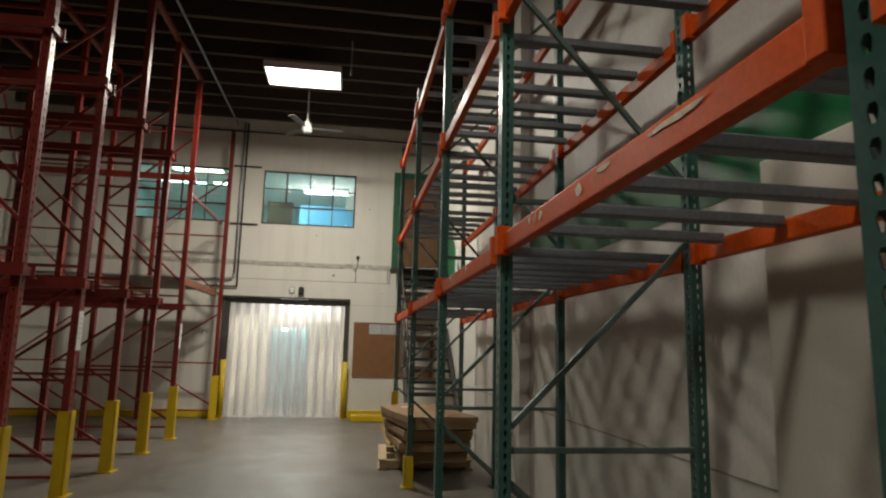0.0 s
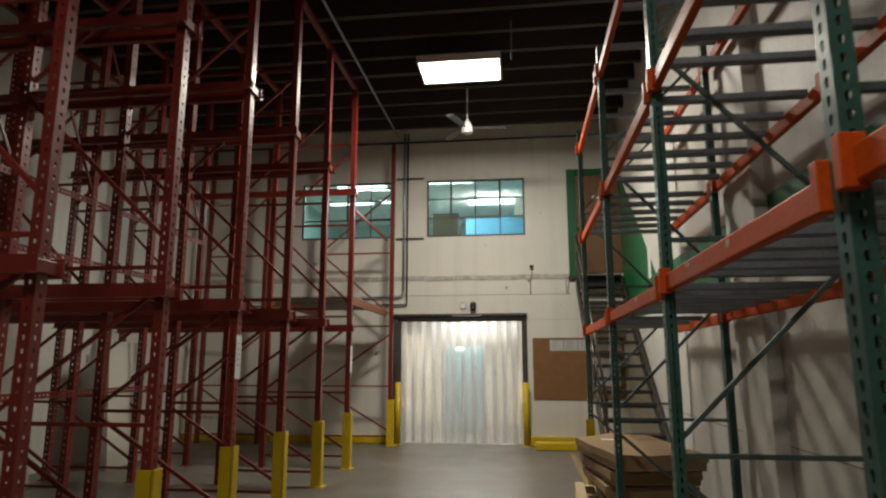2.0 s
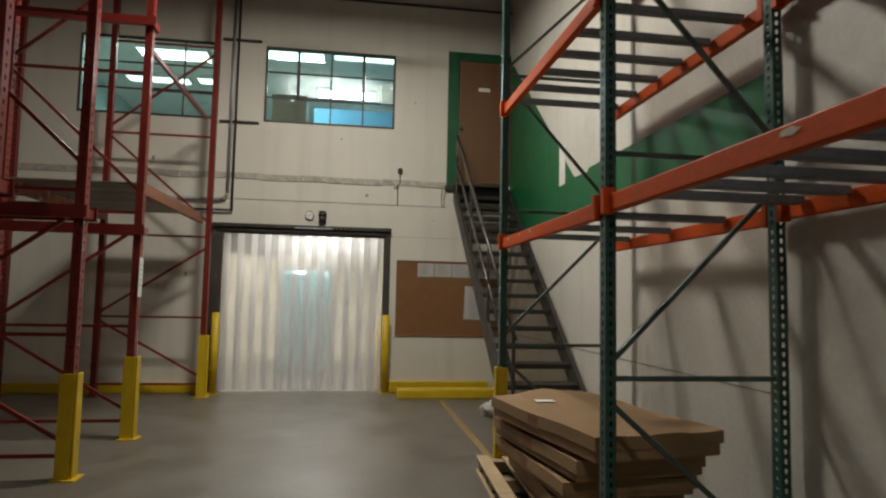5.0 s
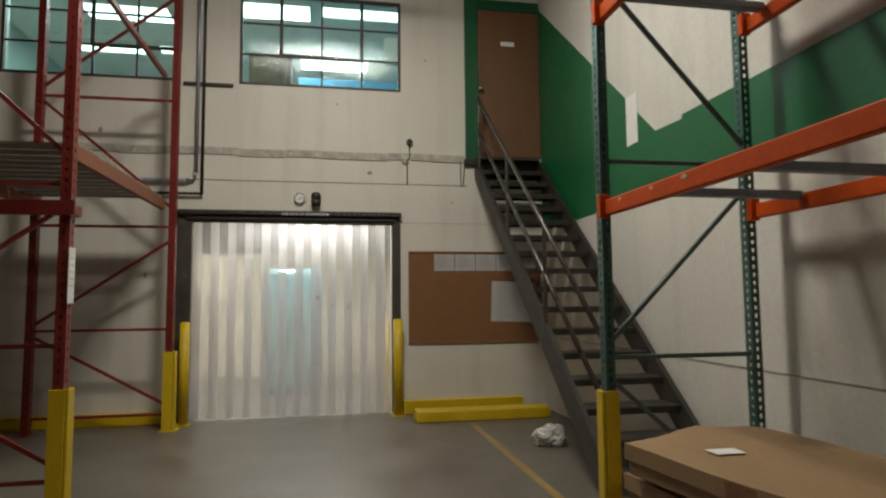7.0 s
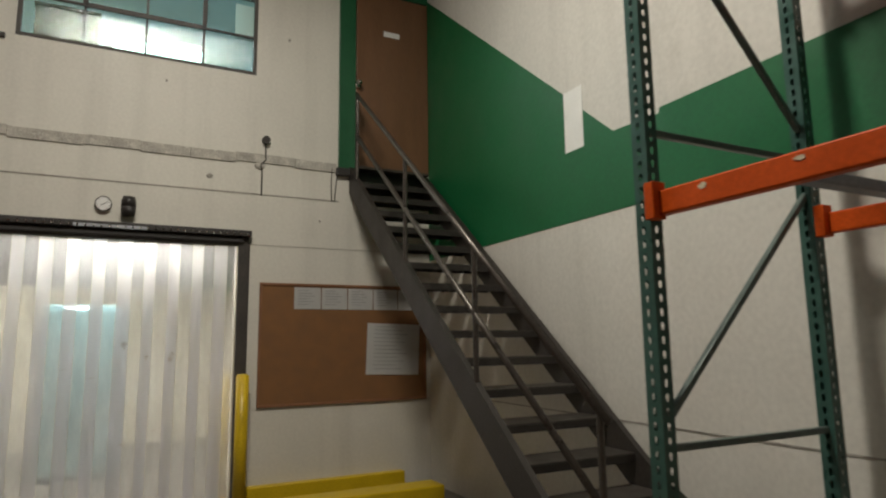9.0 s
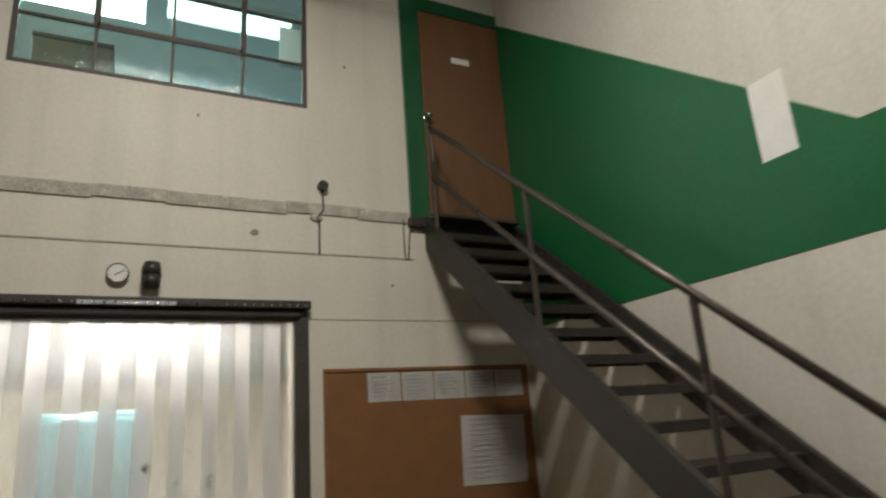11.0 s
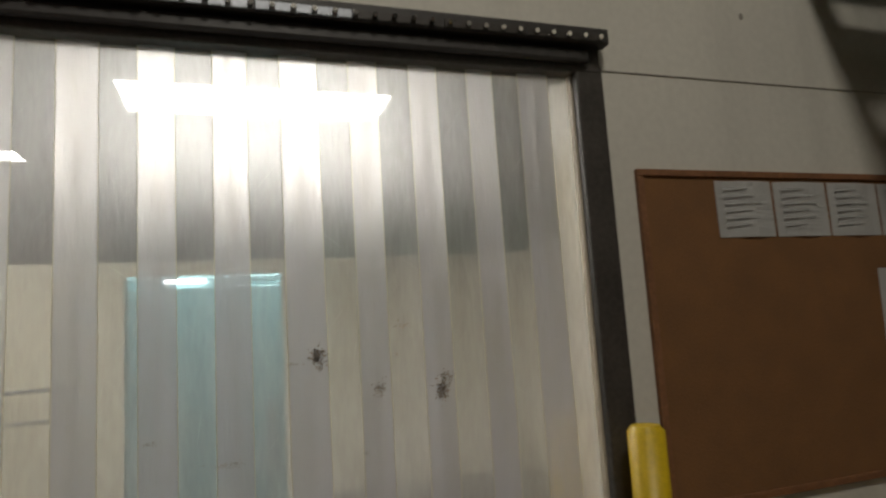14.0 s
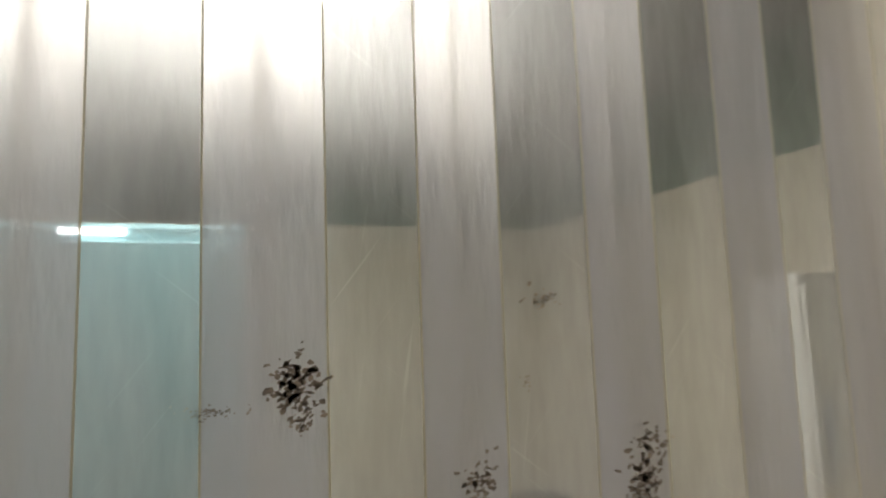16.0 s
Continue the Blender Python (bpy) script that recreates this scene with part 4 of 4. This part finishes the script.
# white panels leaning behind the red rack
for i, (x, y, a) in enumerate(((-3.6, -3.2, 6), (-3.65, -5.6, 5))):
    p = thing("leaning_board", pose(x, y, 0, 0, -4, a), "large white insulated panel leaning behind the rack", "panel", "white panels")
    part("board", B1(-0.05, 0.05, -0.55, 0.55, 0, 1.9, bevel=0.008), M_PANEL, p)

# ---- pallet of flat cardboard boxes ----
PM = pose(3.78, -5.16, 0, 0, 0, -3)
pal = thing("pallet", PM, "pale wooden pallet under flat cardboard boxes", "pallet")
for i in range(3):
    part("runner", B1(-0.58, 0.58, -0.6 + i * 0.55, -0.5 + i * 0.55, 0.02, 0.11, bevel=0.004), M_PALLET, pal)
for i in range(6):
    xx = -0.6 + i * 0.22
    part("deck_board", B1(xx, xx + 0.11, -0.64, 0.62, 0.112, 0.132, bevel=0.003), M_PALLET, pal)
    if i in (0, 3, 5):
        part("deck_board", B1(xx, xx + 0.11, -0.64, 0.62, 0.0, 0.019, bevel=0.003), M_PALLET, pal)


def flat_box(z0, z1, sx, sy, dx, dy, turn, lift=0.0):
    b = thing("cardboard_box", pose(3.76 + dx, -5.75 + dy, z0, 0, 0, turn), "flat brown cardboard box stacked on the pallet", "box", "stacked cardboard boxes")
    h = z1 - z0
    bm = B1(-sx / 2, sx / 2, -sy / 2, sy / 2, 0, h - 0.03, bevel=0.012)
    part("carton", bm, M_CARD, b)
    bm = B()
    n = 8
    rows = [[bm.verts.new((-sx / 2 - 0.012 + (sx + 0.024) * i / n, -sy / 2 - 0.012 + (sy + 0.024) * j / n,
                           h - 0.024 + lift * (j / n) ** 3 * (1 - abs(2 * i / n - 1.1)) + 0.006 * math.sin(i * 1.7 + j))) for i in range(n + 1)] for j in range(n + 1)]
    for j in range(n):
        for i in range(n):
            bm.faces.new((rows[j][i], rows[j][i + 1], rows[j + 1][i + 1], rows[j + 1][i]))
    r = bmesh.ops.extrude_face_region(bm, geom=bm.faces[:])
    vs = [v for v in r["geom"] if isinstance(v, bmesh.types.BMVert)]
    for v in vs:
        edge = abs(v.co.x) > sx / 2 or abs(v.co.y) > sy / 2
        v.co.z -= 0.075 if edge else 0.004
    part("lid", bm, M_CARD, b)
    part("tape", B1(-sx / 2 - 0.013, -sx / 2 - 0.0115, -0.05, 0.1, h * 0.3, h * 0.8), M_OAK, b)
    return b


flat_box(0.134, 0.29, 0.84, 1.25, 0.06, 0.30, -2)
flat_box(0.292, 0.43, 0.86, 1.30, 0.00, 0.16, 4)
flat_box(0.432, 0.58, 0.84, 1.34, -0.01, 0.08, 7)
flat_box(0.585, 0.755, 0.84, 1.43, -0.02, -0.05, 9.8, 0.05)
single("shipping_label", B1(3.44, 3.58, -5.52, -5.43, 0.748, 0.7495), M_PAPER, "pale paper label on top of a cardboard box", "label")

# plastic bag on the floor beside the stairs
bm = B()
bmesh.ops.create_icosphere(bm, subdivisions=4, radius=0.17)
for v in bm.verts:
    n1 = noise.noise(v.co * 9) * 0.05 + noise.noise(v.co * 22) * 0.025
    v.co += v.co.normalized() * n1
    v.co.x *= 1.0
    v.co.y *= 0.75
    v.co.z = max((v.co.z + 0.1) * 0.75, 0.0)
bg = single("plastic_bag", bm, M_PLASTIC, "crumpled clear plastic bag on the floor beside the stairs", "bag")
bg.location = (3.95, -2.05, 0.0)
